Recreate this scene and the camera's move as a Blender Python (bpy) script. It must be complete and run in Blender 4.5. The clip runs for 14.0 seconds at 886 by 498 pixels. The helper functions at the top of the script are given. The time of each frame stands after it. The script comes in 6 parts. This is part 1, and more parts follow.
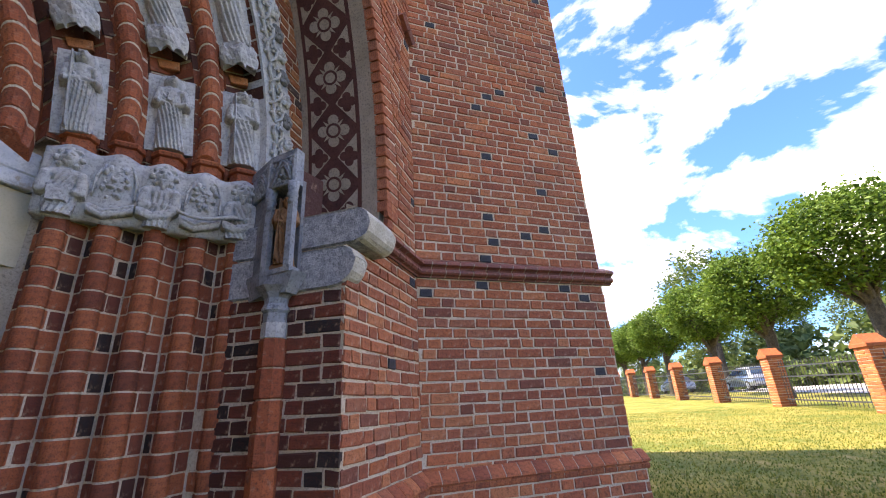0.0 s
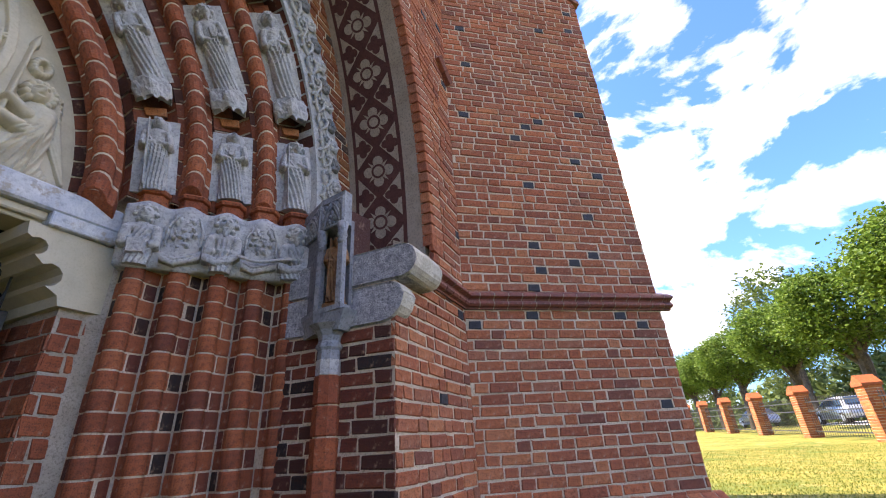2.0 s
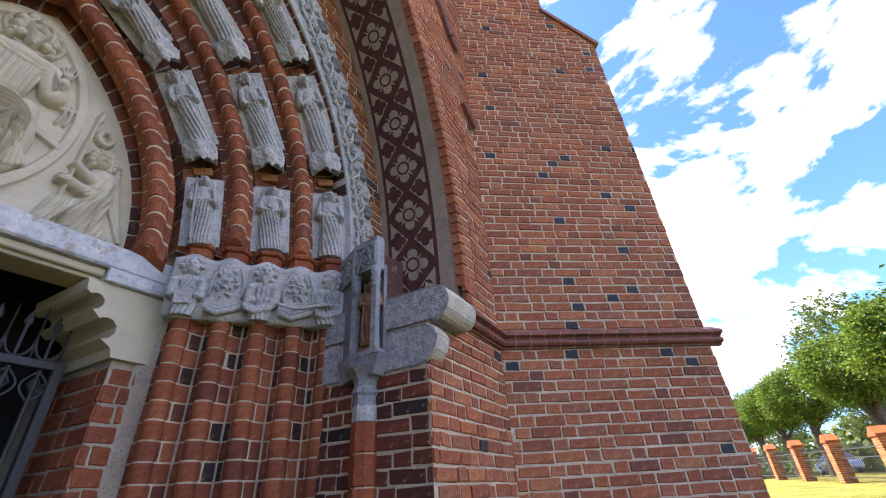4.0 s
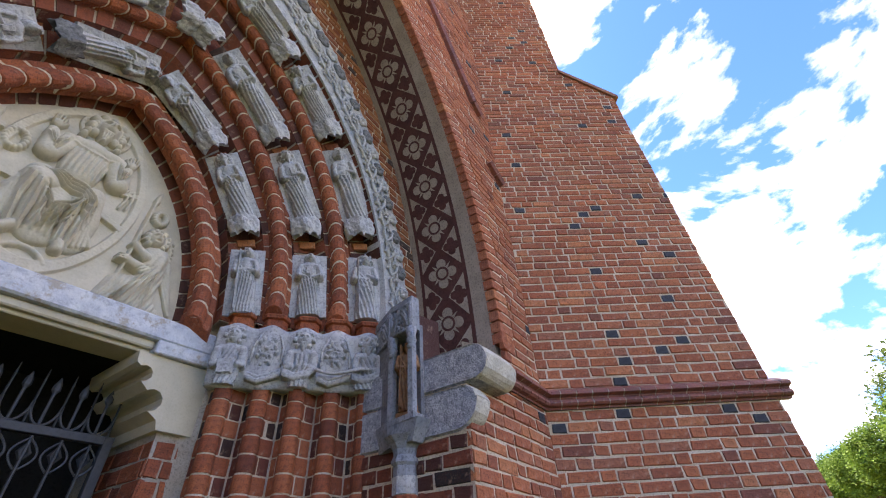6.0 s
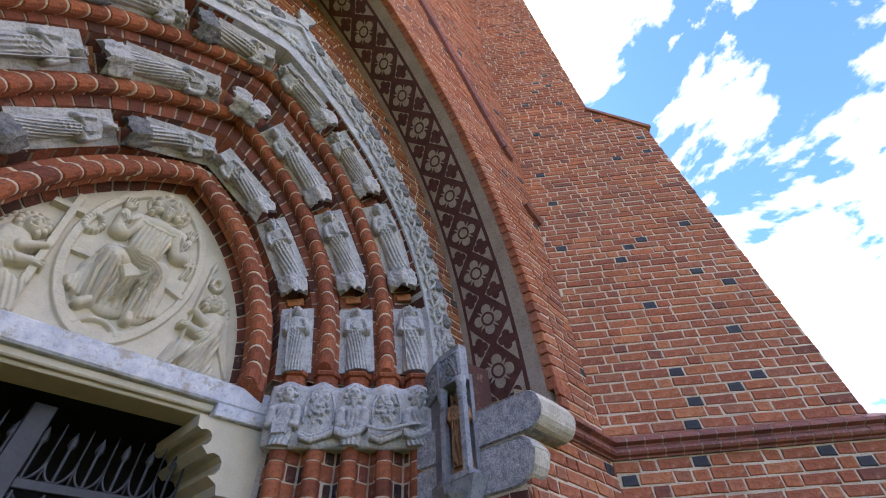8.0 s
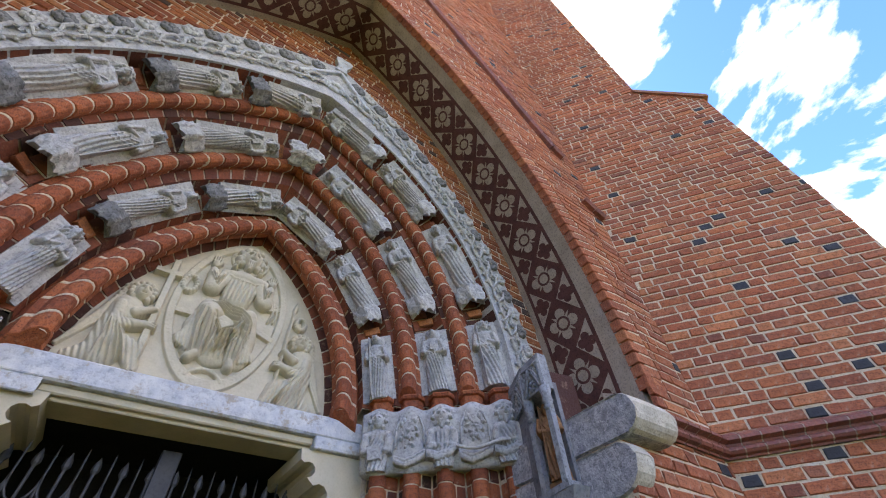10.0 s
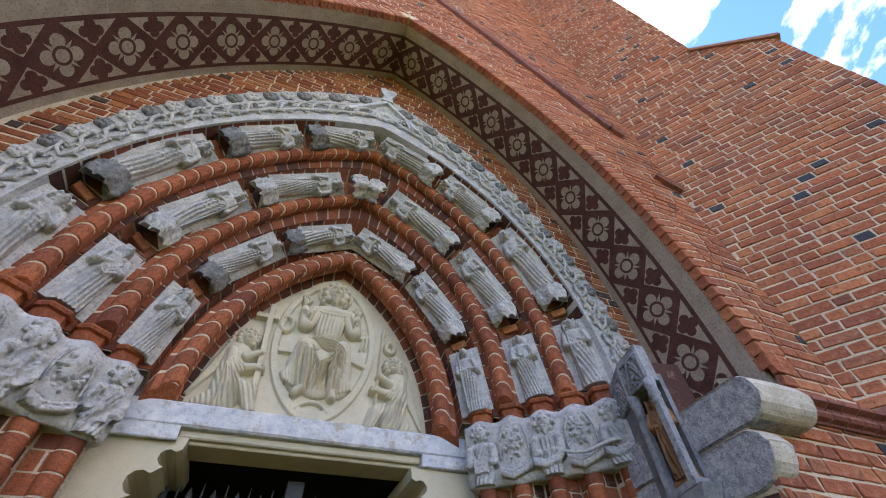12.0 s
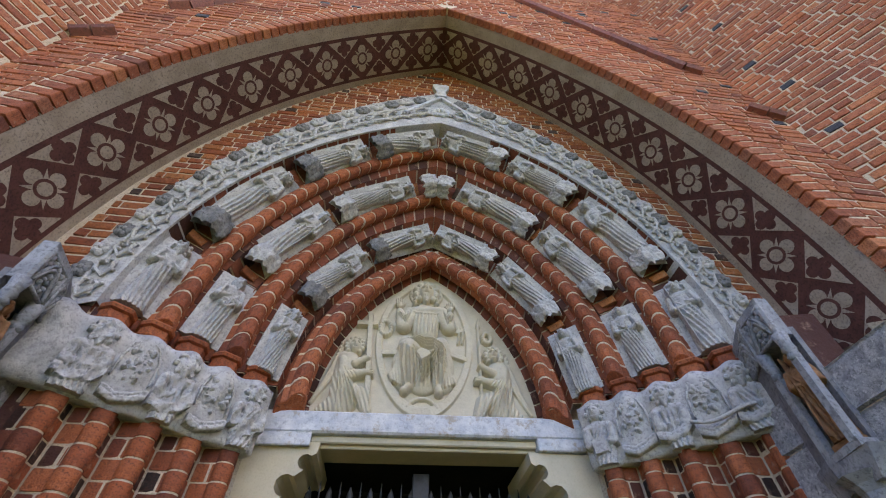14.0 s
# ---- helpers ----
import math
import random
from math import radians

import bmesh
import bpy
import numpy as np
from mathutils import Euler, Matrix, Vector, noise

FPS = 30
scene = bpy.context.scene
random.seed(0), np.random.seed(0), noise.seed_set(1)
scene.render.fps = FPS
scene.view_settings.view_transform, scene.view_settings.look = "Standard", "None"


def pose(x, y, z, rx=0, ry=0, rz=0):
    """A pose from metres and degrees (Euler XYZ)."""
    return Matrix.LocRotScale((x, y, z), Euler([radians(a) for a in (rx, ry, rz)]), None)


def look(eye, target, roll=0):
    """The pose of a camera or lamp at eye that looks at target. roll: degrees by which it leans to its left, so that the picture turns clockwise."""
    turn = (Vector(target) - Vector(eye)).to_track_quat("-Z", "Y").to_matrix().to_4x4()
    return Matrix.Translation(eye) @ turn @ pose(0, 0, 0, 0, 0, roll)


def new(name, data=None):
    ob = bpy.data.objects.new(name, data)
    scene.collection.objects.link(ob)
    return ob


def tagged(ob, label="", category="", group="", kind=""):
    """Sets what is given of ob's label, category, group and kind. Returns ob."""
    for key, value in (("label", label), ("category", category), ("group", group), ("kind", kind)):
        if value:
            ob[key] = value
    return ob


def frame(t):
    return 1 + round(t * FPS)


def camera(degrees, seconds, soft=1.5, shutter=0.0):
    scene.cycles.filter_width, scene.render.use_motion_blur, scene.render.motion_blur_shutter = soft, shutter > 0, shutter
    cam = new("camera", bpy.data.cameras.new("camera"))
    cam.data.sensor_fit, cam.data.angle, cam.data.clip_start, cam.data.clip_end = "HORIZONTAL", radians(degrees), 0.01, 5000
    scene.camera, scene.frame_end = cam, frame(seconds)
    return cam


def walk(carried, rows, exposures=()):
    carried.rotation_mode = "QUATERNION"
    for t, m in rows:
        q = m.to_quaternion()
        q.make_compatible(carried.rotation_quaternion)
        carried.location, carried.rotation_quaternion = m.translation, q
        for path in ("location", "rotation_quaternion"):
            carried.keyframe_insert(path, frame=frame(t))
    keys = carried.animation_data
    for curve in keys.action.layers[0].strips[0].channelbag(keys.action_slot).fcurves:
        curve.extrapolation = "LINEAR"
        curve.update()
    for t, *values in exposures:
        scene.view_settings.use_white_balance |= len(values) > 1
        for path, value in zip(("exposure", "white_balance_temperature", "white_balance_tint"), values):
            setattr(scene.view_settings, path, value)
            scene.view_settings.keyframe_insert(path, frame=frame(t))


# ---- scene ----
cam = camera(92.84, 14.0, soft=1.1)
PATH = [
    (0.0, pose(-0.190, -0.000, 1.550, 110.49, 3.00, -72.22)),
    (0.5, pose(-0.193, -0.002, 1.549, 111.75, 3.17, -70.67)),
    (1.0, pose(-0.195, -0.003, 1.549, 113.21, 3.19, -68.77)),
    (1.5, pose(-0.196, -0.005, 1.549, 114.39, 3.20, -66.90)),
    (2.0, pose(-0.197, -0.006, 1.549, 115.16, 3.19, -65.30)),
    (2.5, pose(-0.198, -0.008, 1.549, 116.52, 3.23, -63.82)),
    (5.0, pose(-0.201, -0.026, 1.555, 124.19, 3.11, -57.85)),
    (5.5, pose(-0.201, -0.028, 1.555, 126.39, 3.07, -56.46)),
    (6.0, pose(-0.201, -0.030, 1.555, 128.84, 3.06, -54.61)),
    (6.5, pose(-0.201, -0.033, 1.555, 131.01, 3.07, -52.50)),
    (7.0, pose(-0.201, -0.036, 1.555, 132.83, 3.05, -50.84)),
    (7.5, pose(-0.200, -0.038, 1.555, 134.64, 2.59, -49.27)),
    (8.0, pose(-0.200, -0.039, 1.556, 135.40, 2.58, -47.30)),
    (10.5, pose(-0.212, -0.060, 1.548, 138.40, 2.28, -31.65)),
    (11.0, pose(-0.213, -0.061, 1.548, 138.90, 2.08, -28.30)),
    (11.5, pose(-0.213, -0.062, 1.548, 139.40, 1.88, -24.84)),
    (12.0, pose(-0.213, -0.063, 1.548, 139.61, 1.75, -21.36)),
    (12.5, pose(-0.214, -0.063, 1.548, 139.71, 1.55, -18.03)),
    (13.0, pose(-0.214, -0.063, 1.549, 139.77, 1.31, -14.62)),
    (13.5, pose(-0.214, -0.062, 1.551, 139.65, 0.92, -11.23)),
    (14.0, pose(-0.214, -0.060, 1.552, 138.43, 0.19, -6.72)),
]
walk(cam, PATH, exposures=[(0.0, 2.22, 8700, 17), (5.0, 2.33, 8600, 17), (8.0, 2.42, 8500, 17), (11.0, 2.52, 8900, 13), (14.0, 2.5, 9000, 12)])

# ---- world and light ----
SUN_EL, SUN_AZ = radians(52), radians(4)
world = bpy.data.worlds.new("sky")
scene.world = world
world.use_nodes = True
wn, wl = world.node_tree.nodes, world.node_tree.links
wn.clear()


def build_sky():
    out = wn.new("ShaderNodeOutputWorld")
    bg = wn.new("ShaderNodeBackground")
    sky = wn.new("ShaderNodeTexSky")
    sky.sky_type, sky.sun_disc = "NISHITA", False
    sky.sun_elevation, sky.sun_rotation = SUN_EL, SUN_AZ
    sky.ozone_density = 2.0
    tc = wn.new("ShaderNodeTexCoord")
    mp = wn.new("ShaderNodeMapping")
    mp.inputs["Scale"].default_value = (1.0, 1.0, 1.7)
    mp.inputs["Location"].default_value = (0.35, 0.1, 0.2)
    n1 = wn.new("ShaderNodeTexNoise")
    n1.inputs["Scale"].default_value, n1.inputs["Detail"].default_value = 2.9, 10
    n1.inputs["Roughness"].default_value, n1.inputs["Distortion"].default_value = 0.56, 0.25
    rp = wn.new("ShaderNodeValToRGB")
    rp.color_ramp.elements[0].position, rp.color_ramp.elements[1].position = 0.505, 0.655
    # thicker cloud to the east; unseen west assumed clear blue, to brighten the west jamb
    aim = wn.new("ShaderNodeVectorMath")
    aim.operation = "DOT_PRODUCT"
    aim.inputs[1].default_value = (0.80, -0.50, 0.33)
    cover = wn.new("ShaderNodeMapRange")
    cover.inputs["From Min"].default_value, cover.inputs["From Max"].default_value = -0.4, 0.9
    cover.inputs["To Min"].default_value, cover.inputs["To Max"].default_value = -0.06, 0.035
    thick = wn.new("ShaderNodeMath")
    wl.new(tc.outputs["Generated"], aim.inputs[0])
    wl.new(aim.outputs["Value"], cover.inputs["Value"])
    wl.new(cover.outputs[0], thick.inputs[0])
    mix = wn.new("ShaderNodeMix")
    mix.data_type = "RGBA"
    mix.inputs[7].default_value = (9.6, 9.6, 9.8, 1)
    wl.new(tc.outputs["Generated"], mp.inputs[0])
    wl.new(mp.outputs[0], n1.inputs["Vector"])
    wl.new(n1.outputs["Fac"], thick.inputs[1])
    wl.new(thick.outputs[0], rp.inputs[0])
    wl.new(rp.outputs[0], mix.inputs[0])
    deep = wn.new("ShaderNodeMix")
    deep.data_type, deep.blend_type = "RGBA", "MULTIPLY"
    deep.inputs[0].default_value = 1.0
    deep.inputs[7].default_value = (0.26, 0.54, 1.03, 1)
    wl.new(sky.outputs[0], deep.inputs[6])
    wl.new(deep.outputs[2], mix.inputs[6])
    wl.new(mix.outputs[2], bg.inputs[0])
    bg.inputs[1].default_value = 0.13
    wl.new(bg.outputs[0], out.inputs[0])


build_sky()
sun = new("sun", bpy.data.lights.new("sun", "SUN"))
sun.data.energy, sun.data.angle, sun.data.color = 4.0, radians(0.6), (1.0, 0.94, 0.84)
sun.matrix_world = look((math.sin(SUN_AZ) * 40, math.cos(SUN_AZ) * 40, 40 * math.tan(SUN_EL)), (0, 0, 0))

# ---- materials ----


def nodes_of(name, rough=0.85, metal=0.0):
    m = bpy.data.materials.new(name)
    m.use_nodes = True
    nt = m.node_tree
    b = nt.nodes["Principled BSDF"]
    b.inputs["Roughness"].default_value, b.inputs["Metallic"].default_value = rough, metal
    if rough > 0.5:
        b.inputs["Specular IOR Level"].default_value = 0.22
    return m, nt, b


def add_noise(nt, scale, detail=5, rough=0.6, coord="Object", stretch=None):
    tc = nt.nodes.new("ShaderNodeTexCoord")
    n = nt.nodes.new("ShaderNodeTexNoise")
    n.inputs["Scale"].default_value, n.inputs["Detail"].default_value, n.inputs["Roughness"].default_value = scale, detail, rough
    if stretch:
        mp = nt.nodes.new("ShaderNodeMapping")
        mp.inputs["Scale"].default_value = stretch
        nt.links.new(tc.outputs[coord], mp.inputs[0])
        nt.links.new(mp.outputs[0], n.inputs["Vector"])
    else:
        nt.links.new(tc.outputs[coord], n.inputs["Vector"])
    return n.outputs["Fac"]


def add_ramp(nt, fac, stops, constant=False):
    r = nt.nodes.new("ShaderNodeValToRGB")
    if constant:
        r.color_ramp.interpolation = "CONSTANT"
    els = r.color_ramp.elements
    while len(els) < len(stops):
        els.new(0.5)
    for e, (p, c) in zip(els, stops):
        e.position, e.color = p, (*c, 1)
    nt.links.new(fac, r.inputs[0])
    return r.outputs[0]


def add_mix(nt, fac, a, b, mode="MIX"):
    m = nt.nodes.new("ShaderNodeMix")
    m.data_type, m.blend_type = "RGBA", mode
    for sock, v in ((m.inputs[0], fac), (m.inputs[6], a), (m.inputs[7], b)):
        if isinstance(v, (int, float)):
            sock.default_value = v
        elif isinstance(v, tuple):
            sock.default_value = (*v, 1)
        else:
            nt.links.new(v, sock)
    return m.outputs[2]


def add_bump(nt, b, height, strength=0.4, dist=0.01):
    bp = nt.nodes.new("ShaderNodeBump")
    bp.inputs["Strength"].default_value, bp.inputs["Distance"].default_value = strength, dist
    nt.links.new(height, bp.inputs["Height"])
    nt.links.new(bp.outputs[0], b.inputs["Normal"])


def brick_material(name, joined, palette, coord="Object", rough=0.82):
    m, nt, b = nodes_of(name, rough)
    if joined:
        rnd = nt.nodes.new("ShaderNodeNewGeometry").outputs["Random Per Island"]
    else:
        rnd = nt.nodes.new("ShaderNodeObjectInfo").outputs["Random"]
    col = add_ramp(nt, rnd, palette, True)
    big = add_noise(nt, 1.3 if joined else 3.0, 4, 0.6)
    col = add_mix(nt, add_ramp(nt, big, [(0.35, (0, 0, 0)), (0.7, (1, 1, 1))]), col, add_mix(nt, 1.0, col, (1.35, 1.2, 1.1), "MULTIPLY"))
    fine = add_noise(nt, 38, 6, 0.7)
    col = add_mix(nt, add_ramp(nt, fine, [(0.36, (0.55, 0.55, 0.55)), (0.52, (0, 0, 0))]), col, (0.075, 0.03, 0.022))
    pale = add_noise(nt, 17, 5, 0.7)
    col = add_mix(nt, add_ramp(nt, pale, [(0.58, (0, 0, 0)), (0.76, (0.6, 0.6, 0.6))]), col, (0.46, 0.3, 0.22))
    pits = add_noise(nt, 150, 3, 0.6)
    col = add_mix(nt, add_ramp(nt, pits, [(0.34, (0.6, 0.6, 0.6)), (0.45, (0, 0, 0))]), col, (0.06, 0.026, 0.02))
    nt.links.new(col, b.inputs["Base Color"])
    add_bump(nt, b, fine, 0.9, 0.009)
    return m


RED = [(0.0, (0.361, 0.118, 0.058)), (0.14, (0.319, 0.100, 0.052)), (0.28, (0.404, 0.134, 0.066)), (0.42, (0.340, 0.108, 0.058)),
       (0.56, (0.438, 0.164, 0.080)), (0.66, (0.276, 0.088, 0.052)), (0.78, (0.375, 0.132, 0.073)), (0.86, (0.319, 0.122, 0.073)), (0.96, (0.198, 0.071, 0.049))]
# dark red-brown brick, deepened further to carry the shade of reveals and recesses
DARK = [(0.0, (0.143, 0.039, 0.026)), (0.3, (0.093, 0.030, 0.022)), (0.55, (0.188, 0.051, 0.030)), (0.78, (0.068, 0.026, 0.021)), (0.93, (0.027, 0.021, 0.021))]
SHAFT = [(0.0, (0.31, 0.088, 0.040)), (0.2, (0.24, 0.068, 0.034)), (0.4, (0.36, 0.11, 0.05)), (0.6, (0.28, 0.08, 0.04)), (0.8, (0.33, 0.098, 0.044)), (0.93, (0.17, 0.05, 0.03))]
ORANGE = [(0.0, (0.32, 0.11, 0.045)), (0.25, (0.26, 0.08, 0.036)), (0.5, (0.36, 0.14, 0.06)), (0.75, (0.22, 0.065, 0.034)), (0.93, (0.07, 0.05, 0.045))]
MAROON = [(0.0, (0.21, 0.062, 0.048)), (0.4, (0.175, 0.052, 0.042)), (0.7, (0.245, 0.074, 0.054))]
brick_one, brick_many = brick_material("red_brick", False, RED), brick_material("red_brick_far", True, RED)
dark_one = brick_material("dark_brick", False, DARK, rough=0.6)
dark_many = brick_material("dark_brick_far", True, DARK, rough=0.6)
# near-black brick for the jamb recesses, depth shade as colour
recess_black_one = brick_material("recess_black_brick", False, [(0.0, (0.035, 0.017, 0.014)), (0.5, (0.022, 0.016, 0.016))], rough=0.55)
shaft_one = brick_material("shaft_brick", False, SHAFT, rough=0.7)
# darkened shaft brick for the flanks, crevice shade mixed into the palette
flank_shade_many = brick_material("flank_shaded_brick", True, [(0.0, (0.19, 0.055, 0.03)), (0.35, (0.105, 0.034, 0.023)), (0.6, (0.185, 0.055, 0.03)), (0.85, (0.06, 0.025, 0.02))], rough=0.75)
orange_many = brick_material("orange_brick_far", True, ORANGE)
orange_one = brick_material("orange_brick", False, ORANGE)
string_one = brick_material("maroon_brick", False, MAROON, rough=0.5)


def mottled(name, a, b_, scale=6.0, rough=0.9, bump=0.5, grain=60, spots=None, spot_scale=20, dist=0.008, coord="Object", speck=0.8):
    m, nt, b = nodes_of(name, rough)
    col = add_ramp(nt, add_noise(nt, scale, 6, 0.65, coord), [(0.36, a), (0.66, b_)])
    g = add_noise(nt, grain, 6, 0.7, coord)
    col = add_mix(nt, add_ramp(nt, g, [(0.32, (speck, speck, speck)), (0.5, (0, 0, 0))]), col, tuple(v * 0.42 for v in a))
    if spots:
        col = add_mix(nt, add_ramp(nt, add_noise(nt, spot_scale, 5, 0.7, coord), [(0.56, (0, 0, 0)), (0.64, (1, 1, 1))]), col, spots)
    nt.links.new(col, b.inputs["Base Color"])
    add_bump(nt, b, g, bump, dist)
    return m


glazed = mottled("black_glazed_brick", (0.024, 0.026, 0.033), (0.045, 0.048, 0.06), 9, rough=0.55, grain=50)
mortar = mottled("lime_mortar", (0.50, 0.395, 0.29), (0.66, 0.545, 0.42), 4, grain=90)
mortar_dark = mottled("grey_mortar", (0.36, 0.30, 0.235), (0.50, 0.425, 0.345), 5, grain=90)
granite = mottled("granite", (0.27, 0.275, 0.30), (0.55, 0.555, 0.575), 22, grain=75, bump=1.0, spots=(0.60, 0.60, 0.61), spot_scale=48, dist=0.02)
granite_pale = mottled("pale_worn_granite", (0.42, 0.39, 0.33), (0.58, 0.55, 0.48), 12, grain=90)
stone = mottled("weathered_limestone", (0.37, 0.365, 0.365), (0.56, 0.55, 0.54), 7, grain=60, bump=0.6, spots=(0.30, 0.295, 0.30), spot_scale=20, dist=0.012, speck=0.7)
stone_dark = mottled("dark_grey_limestone", (0.11, 0.11, 0.115), (0.27, 0.27, 0.275), 10, grain=50, bump=0.9)
stone_bluish = mottled("bluish_limestone", (0.20, 0.215, 0.245), (0.34, 0.355, 0.38), 6, grain=60, spots=(0.17, 0.18, 0.20), spot_scale=18)
limewash = mottled("flaking_limewash", (0.42, 0.45, 0.51), (0.66, 0.66, 0.66), 9, grain=34, spots=(0.40, 0.355, 0.31), spot_scale=11, speck=0.5, bump=0.9)
cream = mottled("cream_plaster", (0.50, 0.44, 0.325), (0.60, 0.53, 0.40), 4, grain=80, bump=0.2, speck=0.18)
cream_figure = mottled("cream_carved_stone", (0.50, 0.445, 0.34), (0.60, 0.535, 0.41), 9, grain=60, bump=0.2, speck=0.15)
plaster = mottled("beige_plaster", (0.29, 0.235, 0.19), (0.39, 0.32, 0.265), 5, grain=70, bump=0.4)
maroon = mottled("maroon_paint", (0.075, 0.028, 0.024), (0.115, 0.045, 0.038), 7, rough=0.8, grain=70, bump=0.3)
slate = mottled("niche_slate", (0.15, 0.155, 0.175), (0.23, 0.235, 0.255), 8, grain=60)
brown_clay = mottled("brown_clay", (0.20, 0.095, 0.05), (0.34, 0.18, 0.095), 12, grain=40)
iron = mottled("dark_iron", (0.02, 0.021, 0.024), (0.034, 0.036, 0.04), 8, rough=0.5, grain=60, bump=0.2)
# near-black colour that stands in for the darkness inside the doorway
lobby_black = mottled("unlit_interior_black", (0.012, 0.012, 0.013), (0.02, 0.02, 0.02), 3)
roof_tile = mottled("weathering_tile", (0.26, 0.12, 0.08), (0.36, 0.18, 0.12), 5)
grass_soil = mottled("lawn", (0.085, 0.125, 0.022), (0.27, 0.23, 0.055), 0.7, rough=0.95, grain=9, spots=(0.27, 0.22, 0.075), spot_scale=1.9, bump=1.0, dist=0.05)
paving = mottled("asphalt", (0.30, 0.30, 0.30), (0.42, 0.41, 0.40), 0.6, grain=12)
bark = mottled("lime_bark", (0.055, 0.045, 0.035), (0.12, 0.10, 0.08), 8, grain=30, bump=1.0, dist=0.03)

import collections

# ---- mesh helpers ----


def mesh_from(name, verts, faces, mat, smooth=False):
    me = bpy.data.meshes.new(name)
    me.from_pydata([tuple(v) for v in verts], [], faces)
    me.materials.append(mat)
    if smooth:
        me.polygons.foreach_set("use_smooth", [True] * len(me.polygons))
    me.update()
    return me


def obj(name, me, parent=None, m=None):
    ob = new(name, me)
    if parent:
        ob.parent = parent
    if m is not None:
        ob.matrix_basis = m
    return ob


def part(name, bm, mat, parent, label="", smooth=False):
    me = bpy.data.meshes.new(name)
    bmesh.ops.recalc_face_normals(bm, faces=bm.faces)
    bm.to_mesh(me)
    bm.free()
    me.materials.append(mat)
    if smooth:
        me.polygons.foreach_set("use_smooth", [True] * len(me.polygons))
    ob = obj(name, me, parent)
    if label:
        tagged(ob, label)
    return ob


def thing(name, label, category, group="", kind="", m=None):
    ob = new(name)
    ob.empty_display_size = 0.1
    if m is not None:
        ob.matrix_basis = m
    return tagged(ob, label, category, group, kind)


def add_box(bm, x0, x1, y0, y1, z0, z1, bevel=0.0, m=None):
    r = bmesh.ops.create_cube(bm, size=1)
    vs = r["verts"]
    for v in vs:
        v.co = Vector((x0 + (v.co.x + 0.5) * (x1 - x0), y0 + (v.co.y + 0.5) * (y1 - y0), z0 + (v.co.z + 0.5) * (z1 - z0)))
    if bevel:
        es = list({e for v in vs for e in v.link_edges})
        r2 = bmesh.ops.bevel(bm, geom=es, offset=bevel, segments=1, affect="EDGES")
        vs = list({v for f in r2["faces"] for v in f.verts} | {v for v in vs if v.is_valid})
    if m is not None:
        bmesh.ops.transform(bm, matrix=m, verts=[v for v in vs if v.is_valid])
    return vs


def extrude_poly(bm, pts, depth, m=None, back=0.0):
    """A flat outline in x, z, standing from y = back to y = -depth."""
    f = [bm.verts.new((x, -depth, z)) for x, z in pts]
    g = [bm.verts.new((x, back, z)) for x, z in pts]
    n = len(pts)
    bm.faces.new(f)
    bm.faces.new(g[::-1])
    for i in range(n):
        bm.faces.new((f[i], g[i], g[(i + 1) % n], f[(i + 1) % n]))
    if m is not None:
        bmesh.ops.transform(bm, matrix=m, verts=f + g)


def ellipsoid(bm, c, r, seg=12, rings=8, m=None):
    res = bmesh.ops.create_uvsphere(bm, u_segments=seg, v_segments=rings, radius=1)
    t = Matrix.LocRotScale(c, None, r)
    bmesh.ops.transform(bm, matrix=(m @ t) if m is not None else t, verts=res["verts"])


def tube(bm, pts, rad, seg=8, squash=1.0):
    """A round bar along pts; rad is one radius or one for each point."""
    pts = [Vector(p) for p in pts]
    rads = rad if isinstance(rad, (list, tuple)) else [rad] * len(pts)
    rings = []
    for i, p in enumerate(pts):
        d = (pts[min(i + 1, len(pts) - 1)] - pts[max(i - 1, 0)]).normalized()
        up = Vector((0, 1, 0)) if abs(d.y) < 0.9 else Vector((1, 0, 0))
        a = d.cross(up).normalized()
        b = d.cross(a)
        rings.append([bm.verts.new(p + (a * math.cos(k * 2 * math.pi / seg) + b * math.sin(k * 2 * math.pi / seg) * squash) * rads[i]) for k in range(seg)])
    for r0, r1 in zip(rings, rings[1:]):
        for k in range(seg):
            bm.faces.new((r0[k], r0[(k + 1) % seg], r1[(k + 1) % seg], r1[k]))
    bm.faces.new(rings[0][::-1])
    bm.faces.new(rings[-1])


class Arch:
    """A pointed arch of half-span a and rise h over the springing zs; t runs from 0 (springing) to 1 (apex)."""

    left = 1.0               # the west half may be a little wider

    def __init__(self, a, h, zs):
        self.a, self.h, self.zs = a, h, zs
        self.r = (a * a + h * h) / (2 * a)
        self.c = a - self.r
        self.end = math.acos(-self.c / self.r)
        self.length = self.r * self.end

    def at(self, t, dr=0.0, side=1):
        th = t * self.end
        return side * (self.left if side < 0 else 1.0) * (self.c + (self.r + dr) * math.cos(th)), self.zs + (self.r + dr) * math.sin(th)

    def half_width(self, z):
        dz = z - self.zs
        if dz <= 0:
            return self.a
        return max(0.0, math.sqrt(max(0.0, self.r ** 2 - dz * dz)) + self.c) if dz < self.h else 0.0

    def frame_at(self, t, y, side=1, turn=0.0, dr=0.0):
        """Local x outward across the arch, -y to the front, z up along the curve."""
        th = t * self.end
        x, z = self.at(t, dr, side)
        m = Matrix.Translation((x, y, z)) @ Matrix.Rotation(-th * side, 4, "Y")
        return m @ Matrix.Rotation(turn * side, 4, "Z")


